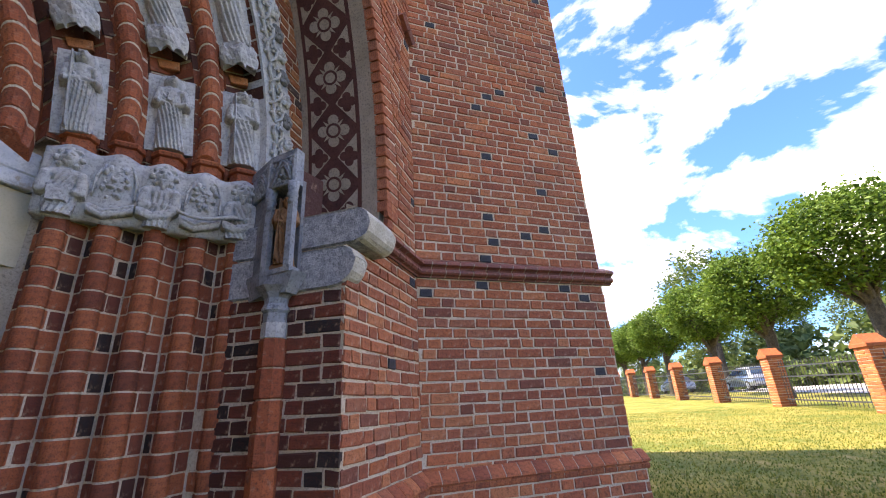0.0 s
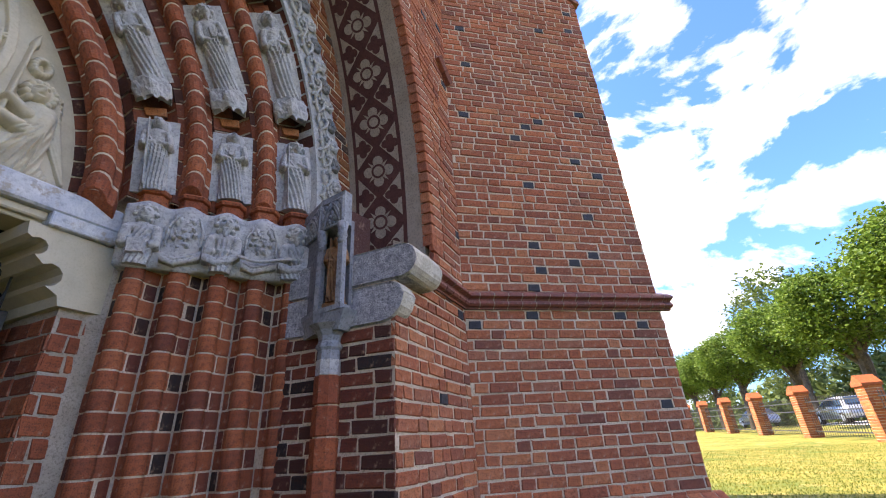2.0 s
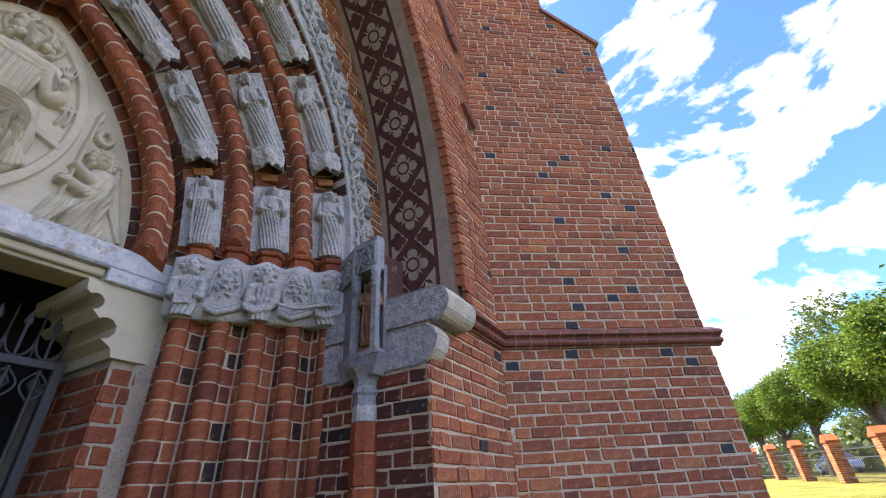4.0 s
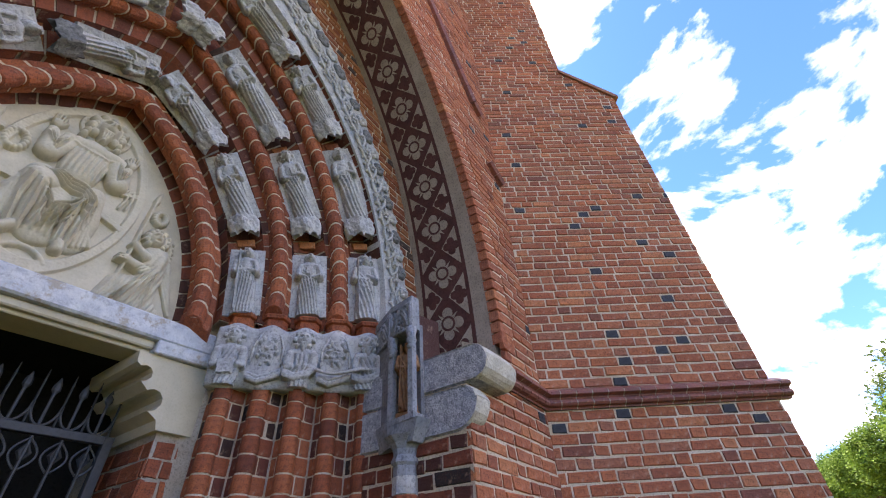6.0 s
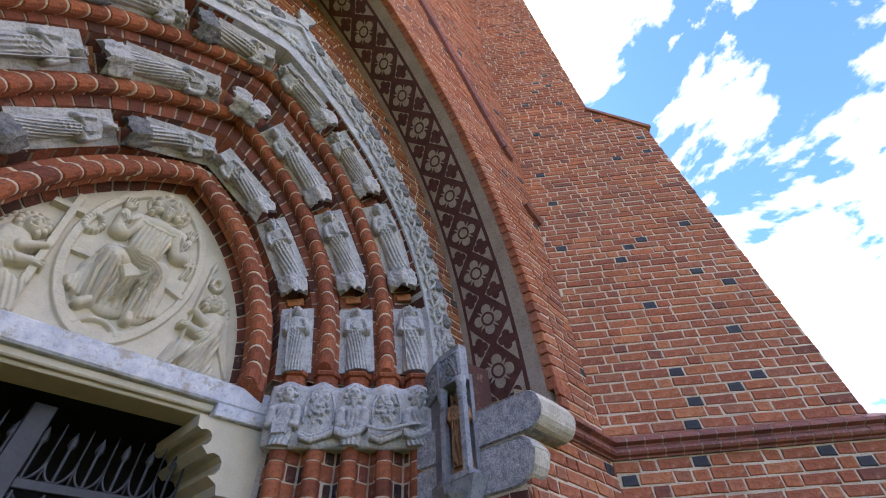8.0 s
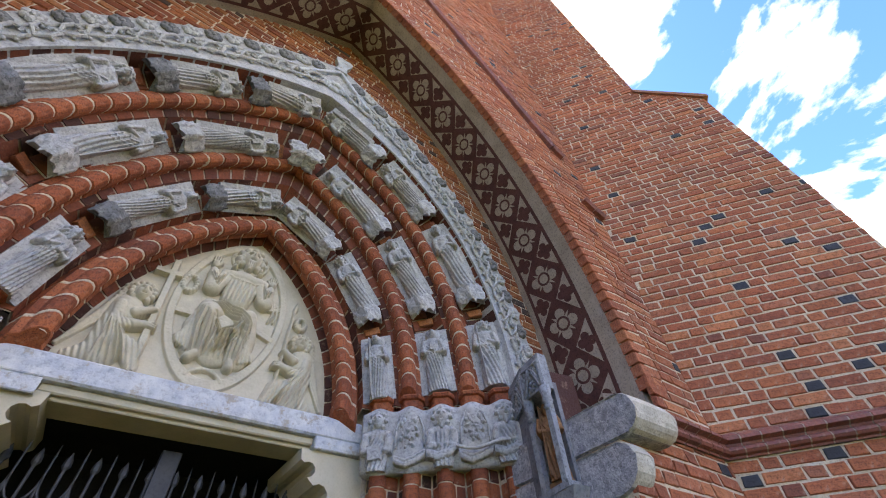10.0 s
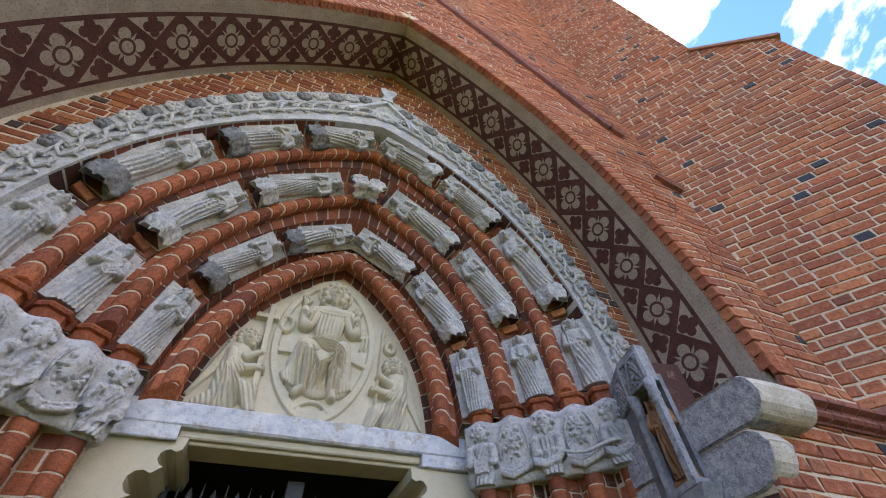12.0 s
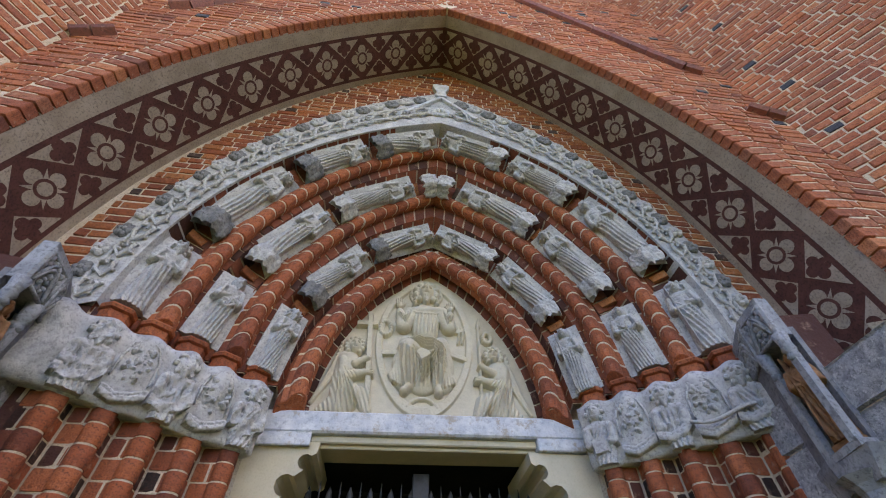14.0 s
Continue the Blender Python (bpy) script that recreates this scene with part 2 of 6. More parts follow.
# ---- plan ----
YD, YT = 2.67, 2.72          # door plane, tympanum
YW, YF = 1.88, 1.13          # portal wall, front of the outer arch
XW = 1.93                    # corner of the west reveal
XE, XC = 1.73, 2.80          # corner of the reveal, inner corner with the buttress
BCOS, BSIN = math.cos(radians(54)), math.sin(radians(54))
BW = 1.76                    # width of a buttress face
LAWN = 0.80
ROLLS = [(Arch(0.87, 1.48, 2.91), 2.57), (Arch(1.25, 1.93, 3.06), 2.33), (Arch(1.61, 2.42, 3.06), 2.10)]
NICHES = [(Arch(1.06, 1.50, 3.06), 2.44), (Arch(1.42, 1.98, 3.06), 2.21), (Arch(1.76, 2.46, 3.06), 1.98)]
HOOD_IN, HOOD_OUT = Arch(1.85, 2.62, 3.06), Arch(2.12, 3.5, 2.95)
SOF_IN, SOF_OUT = Arch(2.30, 4.25, 3.0), Arch(2.26, 4.4, 2.86)
SOF_OUT.left, SOF_IN.left = 1.07, 1.04
COURSE = 0.079
rng = random.Random(7)

# ---- brick walls ----


def brick_shape(length, height, seed, depth=0.03, ch=0.005):
    """A brick lying in the wall: x along, z up, y = 0 its front, with worn arrises."""
    r = random.Random(seed)
    j = lambda: r.uniform(-0.0042, 0.0042)
    v = []
    for y, ins in ((depth, 0), (0.006, 0), (0.0, ch)):
        for x, z in ((ins, ins), (length - ins, ins), (length - ins, height - ins), (ins, height - ins)):
            v.append((x + j(), y + (j() if y < depth else 0), z + j()))
    f = [(8, 9, 10, 11)]
    for k in (0, 4):
        for i in range(4):
            f.append((k + i, k + (i + 1) % 4, k + 4 + (i + 1) % 4, k + 4 + i))
    return v, f


STRETCH, HEAD, JOINT = 0.214, 0.102, 0.0115


def brick_wall(parent, origin, u, into, spans, z0, z1, mat_one, mat_many, near, course=COURSE, limit=300, seed=1, proud=0.007, scale=1.0):
    """Courses of bricks on the plane through origin; spans(z) gives the stretches of wall at that height."""
    r = random.Random(seed)
    u, into, origin = Vector(u).normalized(), Vector(into).normalized(), Vector(origin)
    basis = Matrix((u, into, Vector((0, 0, 1)))).transposed().to_4x4()
    shapes = {(k, s): brick_shape(l * scale, course - JOINT, s) for k, l in ((0, STRETCH), (1, HEAD)) for s in (1, 2, 3, 4, 5)}
    meshes = {k: mesh_from("brick", *v, mat_one) for k, v in shapes.items()}
    black = mesh_from("brick", *shapes[(1, 1)], glazed)
    vs, fs, made, blacks = [], [], 0, []
    row = 0
    z = z0
    while z < z1:
        for a, b in spans(z + course / 2):
            x = a - r.uniform(0, 0.3) * scale
            k = row % 2
            while x < b:
                length = (HEAD if k else STRETCH) * scale
                x0, x1 = max(x, a), min(x + length, b)
                if x1 - x0 > 0.025:
                    s = r.choice((1, 2, 3, 4, 5))
                    sx = (x1 - x0) / length
                    m = Matrix.Translation(origin + u * x0 + Vector((0, 0, z)) - into * (proud + r.uniform(-0.003, 0.003))) @ basis
                    m = m @ Matrix.Rotation(r.uniform(-0.007, 0.007), 4, "Y") @ Matrix.Diagonal((sx, 1, r.uniform(0.95, 1.02), 1))
                    burnt = k == 1 and mat_one is brick_one and r.random() < 0.055
                    if made < limit and near(x0, z):
                        obj("brick", black if burnt else meshes[(k, s)], parent, m)
                        made += 1
                    else:
                        n = len(vs)
                        sv, sf = shapes[(k, s)]
                        vs.extend(m @ Vector(p) for p in sv)
                        if burnt:
                            blacks.extend(range(len(fs), len(fs) + len(sf)))
                        fs.extend(tuple(i + n for i in q) for q in sf)
                x += length + JOINT
                k = 1 - k if r.random() < 0.86 else k
        z += course
        row += 1
    if vs:
        me = mesh_from("brickwork", vs, fs, mat_many)
        me.materials.append(glazed)
        for i in blacks:
            me.polygons[i].material_index = 1
        tagged(obj("brickwork", me, parent), kind="stuff")


def slab(name, label, outline, depth, m, mat):
    bm = bmesh.new()
    extrude_poly(bm, outline, 0.0, m, depth)
    bmesh.ops.recalc_face_normals(bm, faces=bm.faces)
    me = bpy.data.meshes.new(name)
    bm.to_mesh(me)
    bm.free()
    me.materials.append(mat)
    return tagged(obj(name, me), label, "wall", kind="structure")


def basis_of(origin, u, into):
    return Matrix.Translation(origin) @ Matrix((Vector(u).normalized(), Vector(into).normalized(), Vector((0, 0, 1)))).transposed().to_4x4()


RING = 0.20                 # depth of the header ring round the outer arch
arc = lambda arch, n, side=1, t0=0.0, t1=1.0: [arch.at(t0 + (t1 - t0) * i / n, 0, side) for i in range(n + 1)]

# portal wall, set back behind the outer arch
WALL_ARCH = Arch(1.86, 2.63, 3.06)
out = [(-2.45, 2.5), (-2.45, 7.7), (2.36, 7.7), (2.36, 2.5), (1.86, 2.5)] + arc(WALL_ARCH, 24) + arc(WALL_ARCH, 24, -1)[::-1][1:] + [(-1.86, 2.5)]
wall_portal = slab("wall_portal", "orange-red brick wall above the carved portal arch", out, 0.25, Matrix.Translation((0, YW, 0)), mortar)


def spandrel(z):
    o, i = SOF_IN.half_width(z) + 0.04, HOOD_OUT.half_width(z) - 0.03
    if z < 2.95:
        i = 1.9
    return [(-o, -i), (i, o)] if i > 0.02 else [(-o, o)]


brick_wall(wall_portal, (0, YW, 0), (1, 0, 0), (0, 1, 0), spandrel, 2.95, 7.5, orange_one, orange_many, lambda x, z: x > 0, seed=3)

# front wall with the outer arch, one side each
for side, tag in ((1, "wall_front_east"), (-1, "wall_front_west")):
    arch_pts = [SOF_OUT.at(i / 40, 0.07) for i in range(40)] + [(0, SOF_OUT.zs + SOF_OUT.h + 0.09)]
    xe = XE if side > 0 else XW
    outline = [(xe, -0.2), (XC + 0.3, -0.2), (XC + 0.3, 16), (0, 16)] + arch_pts[::-1] + [(SOF_OUT.a + 0.07, 2.5), (xe, 2.5)]
    outline = [(x if side > 0 else -x * (SOF_OUT.left if 0 < x < XC and x != xe else 1), z) for x, z in outline]
    wall = slab(tag, "red brick front wall with pale lime mortar beside the outer arch", outline, YW - YF + 0.2, Matrix.Translation((0, YF, 0)), mortar)

    def front(z, side=side, xe=xe):
        a = xe if z < 2.5 else (SOF_OUT.half_width(z) if z < 3 else Arch(SOF_OUT.a + RING, SOF_OUT.h + RING * 1.3, SOF_OUT.zs).half_width(z))
        return [(a, XC)] if side > 0 else [(-XC, -a * (SOF_OUT.left if z > 2.5 else 1))]

    brick_wall(wall, (0, YF, 0), (1, 0, 0), (0, 1, 0), front, 0.6, 15.9, brick_one, brick_many, (lambda x, z: z < 5) if side > 0 else (lambda x, z: z > 4.5), seed=5 + side, limit=300 if side > 0 else 120)
    # reveal below the granite corbel
    u, into = ((0, -1, 0), (1, 0, 0)) if side > 0 else ((0, 1, 0), (-1, 0, 0))
    org = (side * xe, YW if side > 0 else YF, 0)
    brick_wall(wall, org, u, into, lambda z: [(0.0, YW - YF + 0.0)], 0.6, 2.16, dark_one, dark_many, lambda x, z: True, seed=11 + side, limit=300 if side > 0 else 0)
    bm = bmesh.new()
    add_box(bm, min(side * (xe + 0.004), side * (xe + 0.05)), max(side * (xe + 0.004), side * (xe + 0.05)), YF + 0.002, YW - 0.01, 0.3, 2.18)
    part("reveal_mortar", bm, mortar_dark, wall)
    # header ring round the arch edge
    n = int(SOF_OUT.length / 0.088)
    vs, fs = [], []
    piece = []
    for ins, y in ((0, 0.07), (0, 0.005), (0.005, -0.006)):
        for du, dr in ((ins, ins), (0.076 - ins, ins), (0.076 - ins, RING - ins), (ins, RING - ins)):
            piece.append(Vector((dr, y, du)))
    pf = [(8, 9, 10, 11)] + [(k + i, k + (i + 1) % 4, k + 4 + (i + 1) % 4, k + 4 + i) for k in (0, 4) for i in range(4)]
    mesh = mesh_from("header_brick", piece if side > 0 else [Vector((-p.x, p.y, p.z)) for p in piece], pf, brick_one)
    for i in range(n):
        m = SOF_OUT.frame_at(i / n, YF, side, dr=-0.004 + rng.uniform(-0.003, 0.003)) @ Matrix.Rotation(rng.uniform(-0.02, 0.02), 4, "Y")
        obj("header_brick", mesh, wall, m)

# buttresses standing at 45 degrees
for side, tag in ((1, "buttress_east"), (-1, "buttress_west")):
    u, into = ((BCOS, -BSIN, 0), (BSIN, BCOS, 0)) if side > 0 else ((BCOS, BSIN, 0), (-BSIN, BCOS, 0))
    org = Vector((XC, YF, 0)) if side > 0 else Vector((-XC - BW * BCOS, YF - BW * BSIN, 0))
    flip = (lambda v: v) if side > 0 else (lambda v: BW - v)
    outline = [(flip(a), z) for a, z in ((0, -0.3), (BW, -0.3), (BW, 6.55), (1.18, 7.22), (1.33, 16), (0, 16))]
    body = slab(tag, "tall red brick buttress with pale mortar and scattered black headers", outline, 2.6, basis_of(org, u, into), mortar)

    def face(z, flip=flip, side=side):
        w = BW if z < 6.55 else (BW - (BW - 1.18) * (z - 6.55) / 0.67 if z < 7.2 else 1.19 + (z - 7.2) * 0.014)
        return [(0, w)] if side > 0 else [(BW - w, BW)]

    brick_wall(body, org, u, into, face, 0.62, 15.9, brick_one, brick_many, (lambda x, z: 1.2 < z < 4) if side > 0 else (lambda x, z: False), seed=21 + side)
    # weathering slope on the set-off
    bm = bmesh.new()
    pts = [(flip(a), z) for a, z in ((BW + 0.05, 6.52), (BW + 0.05, 6.57), (1.16, 7.27), (1.16, 7.20), (BW, 6.54))]
    extrude_poly(bm, pts, 0.035, basis_of(org, u, into), 2.6)
    part("weathering", bm, roof_tile, body)
    # plinth: the proud foot below the chamfered course
    bm = bmesh.new()
    extrude_poly(bm, [(flip(a), z) for a, z in ((-0.05, -0.3), (BW + 0.06, -0.3), (BW + 0.06, 1.08), (-0.05, 1.08))], 0.05, basis_of(org, u, into), 2.6)
    part("plinth", bm, mortar, body)
    brick_wall(body, org - Vector(into).normalized() * 0.05, u, into, lambda z: [(-0.02, BW + 0.06)], 0.62, 1.05, brick_one, brick_many, lambda x, z: False, seed=31, limit=0)

# plinth of the front wall on the side that shows
bm = bmesh.new()
add_box(bm, XE - 0.03, XC + 0.1, YF - 0.05, YF + 0.2, -0.3, 1.08)
part("plinth", bm, mortar, bpy.data.objects["wall_front_east"])


def moulding_run(name, label, profile, runs, length, mat):
    """Moulded bricks set end to end: profile in (outward, z); runs of (start, direction, outward, total)."""
    top = tagged(new(name), label, "moulding", kind="structure")
    n = len(profile)
    vs = [(x, -p, z) for x in (0.004, length - 0.006) for p, z in profile]
    fs = [tuple(range(n - 1, -1, -1)), tuple(range(n, 2 * n))] + [(i, (i + 1) % n, n + (i + 1) % n, n + i) for i in range(n)]
    me = mesh_from("moulded_brick", vs, fs, mat)
    core = [(-0.05 + (p - 0.004 if p > 0.01 else 0), z) for p, z in profile]
    for start, u, into, total in runs:
        k = int(total / length) + 1
        for i in range(k):
            last = min(1.0, (total - i * length) / length)
            if last > 0.15:
                m = basis_of(Vector(start) + Vector(u).normalized() * i * length, u, into) @ Matrix.Rotation(rng.uniform(-0.006, 0.006), 4, "Z")
                obj("moulded_brick", me, top, m @ Matrix.Diagonal((last, 1, 1, 1)))
        bm = bmesh.new()
        f = [bm.verts.new((0, -max(p - 0.006, -0.02), z)) for p, z in profile]
        g = [bm.verts.new((total, -max(p - 0.006, -0.02), z)) for p, z in profile]
        bm.faces.new(f[::-1])
        bm.faces.new(g)
        for i in range(n):
            bm.faces.new((f[i], f[(i + 1) % n], g[(i + 1) % n], g[i]))
        bmesh.ops.transform(bm, matrix=basis_of(start, u, into), verts=bm.verts)
        part("bed_mortar", bm, mortar_dark, top)
    return top


STRING = [(-0.02, 2.682), (0.070, 2.636), (0.088, 2.622), (0.088, 2.602), (0.052, 2.588), (0.046, 2.574), (0.062, 2.564), (0.066, 2.546), (0.054, 2.530), (0.026, 2.524), (0.022, 2.512), (-0.02, 2.512)]
PLINTH = [(-0.02, 1.150), (0.012, 1.142), (0.05, 1.110), (0.075, 1.082), (0.078, 1.066), (0.05, 1.058), (0.064, 1.046), (0.062, 1.022), (0.045, 1.008), (-0.02, 1.0)]
for side in (1, -1):
    for name, prof, label in (("string_course", STRING, "maroon moulded brick string course round the buttress"), ("plinth_course", PLINTH, "chamfered and rolled brick plinth course")):
        if side > 0:
            runs = [((XE + 0.02, YF, 0), (1, 0, 0), (0, 1, 0), XC - XE - 0.02), ((XC, YF, 0), (BCOS, -BSIN, 0), (BSIN, BCOS, 0), BW + 0.09), ((XC + BW * BCOS, YF - BW * BSIN, 0), (BSIN, BCOS, 0), (-BCOS, BSIN, 0), 1.2)]
        else:
            runs = [((-XC, YF, 0), (1, 0, 0), (0, 1, 0), XC - XE - 0.02), ((-XC - (BW + 0.09) * BCOS, YF - (BW + 0.09) * BSIN, 0), (BCOS, BSIN, 0), (-BSIN, BCOS, 0), BW + 0.09)]
        if side > 0 or name == "string_course":
            moulding_run(name, label, prof, runs, 0.118, string_one if name == "string_course" else brick_one)

# ---- outer arch soffit ----


def soffit_point(t, s, side, lift=0.0):
    """t along the arch, s from 0 (back) to 1 (front)."""
    x0, z0 = SOF_IN.at(t, -lift, side)
    x1, z1 = SOF_OUT.at(t, -lift, side)
    return Vector((x0 + (x1 - x0) * s, YW + (YF + 0.06 - YW) * s, z0 + (z1 - z0) * s))


outer_arch = tagged(new("outer_arch_soffit"), "pointed arch soffit of beige plaster with maroon stencilled quatrefoil band", "arch", kind="structure")
PITCH = 0.457                # length of one painted repeat
BAND0, BAND1 = 0.10, 0.80    # edges of the painted band across the soffit
for side in (1, -1):
    N = 64
    vs, fs = [], []
    for i in range(N + 1):
        t = -0.055 + 1.055 * i / N
        vs += [soffit_point(t, 0, side), soffit_point(t, 1, side), soffit_point(t, 1, side, -0.1), soffit_point(t, 0, side, -0.1)]
    for i in range(N):
        a = 4 * i
        fs += [(a + k, a + (k + 1) % 4, a + 4 + (k + 1) % 4, a + 4 + k) for k in range(4)]
    obj("plaster", mesh_from("plaster", vs, fs, plaster), outer_arch)

    # painted band, laid out flat in (along, across) and bent onto the arch
    reps = int(round(SOF_IN.length / PITCH))
    step = 1.0 / reps
    ground_v, ground_f, pale_v, pale_f, over_v, over_f = [], [], [], [], [], []

    def poly(vs_, fs_, pts, lift, side=side):
        n = len(vs_)
        vs_.extend(soffit_point(t, s, side, lift) for t, s in pts)
        fs_.append(tuple(range(n, n + len(pts))))

    def disc(vs_, fs_, cx, cy, r, lift, cell, n=16):
        poly(vs_, fs_, [cell(cx + r * math.cos(2 * math.pi * k / n), cy + r * math.sin(2 * math.pi * k / n)) for k in range(n)], lift)

    B = BAND1 - BAND0
    for i in range(reps):
        cell = lambda a, c, i=i: (max(0.0, min(1.0, (i + 0.5 + a) * step)), BAND0 + B * (0.5 + c))
        # maroon ground
        for k in range(6):
            a0, a1 = -0.5 + k / 6, -0.5 + (k + 1) / 6
            poly(ground_v, ground_f, [cell(a0, -0.5), cell(a1, -0.5), cell(a1, 0.5), cell(a0, 0.5)], 0.003)
        # plaster-coloured quatrefoil with pointed cusps, left clear of the paint
        for w in range(4):
            q = w * math.pi / 2
            disc(pale_v, pale_f, 0.20 * math.cos(q), 0.20 * math.sin(q), 0.106, 0.005 + 0.0002 * w, cell)
            q += math.pi / 4
            c_, s_ = math.cos(q), math.sin(q)
            poly(pale_v, pale_f, [cell(0.06 * c_ - 0.05 * s_, 0.06 * s_ + 0.05 * c_), cell(0.285 * c_, 0.285 * s_), cell(0.06 * c_ + 0.05 * s_, 0.06 * s_ - 0.05 * c_)], 0.006)
        disc(pale_v, pale_f, 0, 0, 0.155, 0.0064, cell)
        for k in range(18):
            a, b = 2 * math.pi * k / 18, 2 * math.pi * (k + 1) / 18
            poly(over_v, over_f, [cell(r * math.cos(w), r * math.sin(w)) for r, w in ((0.098, a), (0.142, a), (0.142, b), (0.098, b))], 0.0075)
        # side triangles, clear of paint, with a four-petalled maroon blossom
        for s1 in (-1, 1):
            for c in (-1, 1):
                poly(pale_v, pale_f, [cell(s1 * 0.5, c * 0.065), cell(s1 * 0.5, c * 0.43), cell(s1 * 0.09, c * 0.43)], 0.005)
                for w in range(3):
                    q = math.pi / 2 * (w - 1) + (math.pi if s1 > 0 else 0)
                    px_, py_ = s1 * 0.5 + 0.10 * math.cos(q), c * 0.285 + 0.095 * math.sin(q)
                    n = 14
                    pts = [(px_ + 0.086 * math.cos(2 * math.pi * k / n), py_ + 0.082 * math.sin(2 * math.pi * k / n)) for k in range(n)]
                    poly(over_v, over_f, [cell(max(-0.5, min(0.5, x)), y) for x, y in pts], 0.0075 + 0.0002 * w)
                poly(over_v, over_f, [cell(s1 * 0.5, c * 0.20), cell(s1 * 0.5 - s1 * 0.085, c * 0.29), cell(s1 * 0.5, c * 0.38)], 0.0085)
    obj("stencil_ground", mesh_from("stencil_ground", ground_v, ground_f, maroon), outer_arch)
    obj("stencil_clear", mesh_from("stencil_clear", pale_v, pale_f, plaster), outer_arch)
    obj("stencil_motif", mesh_from("stencil_motif", over_v, over_f, maroon), outer_arch)

# ---- granite corbels under the outer arch ----
def corbel(side):
    top = thing("granite_corbel", "grey granite corbel of two stones with rounded pale ends", "corbel", "granite corbels")
    for nm, z0, z1, y_end, cut in (("upper_stone", 2.42, 2.63, 0.975, 0.10), ("lower_stone", 2.18, 2.414, 1.06, 0.15)):
        prof = [(YW + 0.05, z0), (YW + 0.05, z1), (y_end + 0.10, z1)]
        for k in range(7):
            a = math.pi / 2 - k * math.pi / 14 * 1.0
            prof.append((y_end + 0.10 - 0.10 * math.cos(a), z1 - 0.10 + 0.10 * math.sin(a)))
        for k in range(7):
            a = k * math.pi / 12
            prof.append((y_end + cut - cut * math.cos(a) * 1.0, z0 + cut - cut * math.sin(a)))
        prof.append((y_end + cut, z0))
        bm = bmesh.new()
        xe = XE if side > 0 else XW
        x0, x1 = xe - 0.02, xe + (0.33 if nm == "upper_stone" else 0.12)
        r = random.Random(3)
        rows = []
        for x in (x0, x0 + 0.02, (x0 + x1) / 2, x1 - 0.03, x1):
            ins = 0.012 if x in (x0, x1) else 0
            cy, cz = sum(p[0] for p in prof) / len(prof), (z0 + z1) / 2
            rows.append([bm.verts.new((side * (x + r.uniform(-0.004, 0.004)), y + (cy - y) * ins * 2 + r.uniform(-0.004, 0.004), z + (cz - z) * ins * 6)) for y, z in prof])
        n = len(prof)
        for a, b in zip(rows, rows[1:]):
            for i in range(n):
                bm.faces.new((a[i], a[(i + 1) % n], b[(i + 1) % n], b[i]))
        bm.faces.new(rows[0][::-1])
        bm.faces.new(rows[-1])
        ob = part(nm, bm, granite, top)
        ob.data.materials.append(granite_pale)
        for p in ob.data.polygons:
            if p.center.y < y_end + 0.085:
                p.material_index = 1
    return top


for side in (1, -1):
    corbel(side)

# ---- main body of the church behind, and the ground ----
bm = bmesh.new()
add_box(bm, -7.3, 7.3, YW + 1.9, 26, -0.3, 17)
body = part("church_body", bm, mortar, None)
tagged(body, "red brick church body rising behind the portal", "church", kind="structure")
body.data.materials[0] = brick_many


def ground_height(x, y):
    s = min(1.0, max(0.0, (abs(x) - 2.9) / 1.2))
    s = s * s * (3 - 2 * s)
    far = max(0.0, x - 13) * 0.03
    return LAWN * s - 0.01 + min(far, 0.75)


xs = sorted(set([-2500, -900, -300, -120, -60, -30, -15] + [i * 0.5 for i in range(-20, 25)] + list(range(13, 60, 2)) + [70, 100, 160, 300, 900, 2500]))
ys = sorted(set([-2500, -900, -300, -120, -60, -40] + list(range(-30, 30, 2)) + [60, 120, 300, 900, 2500]))
gv = [(x, y, ground_height(x, y)) for y in ys for x in xs]
gf = [(j * len(xs) + i, j * len(xs) + i + 1, (j + 1) * len(xs) + i + 1, (j + 1) * len(xs) + i) for j in range(len(ys) - 1) for i in range(len(xs) - 1)]
tagged(obj("ground", mesh_from("ground", gv, gf, grass_soil, True)), "sunlit dry lawn, green in the church's shade", "lawn", kind="structure")

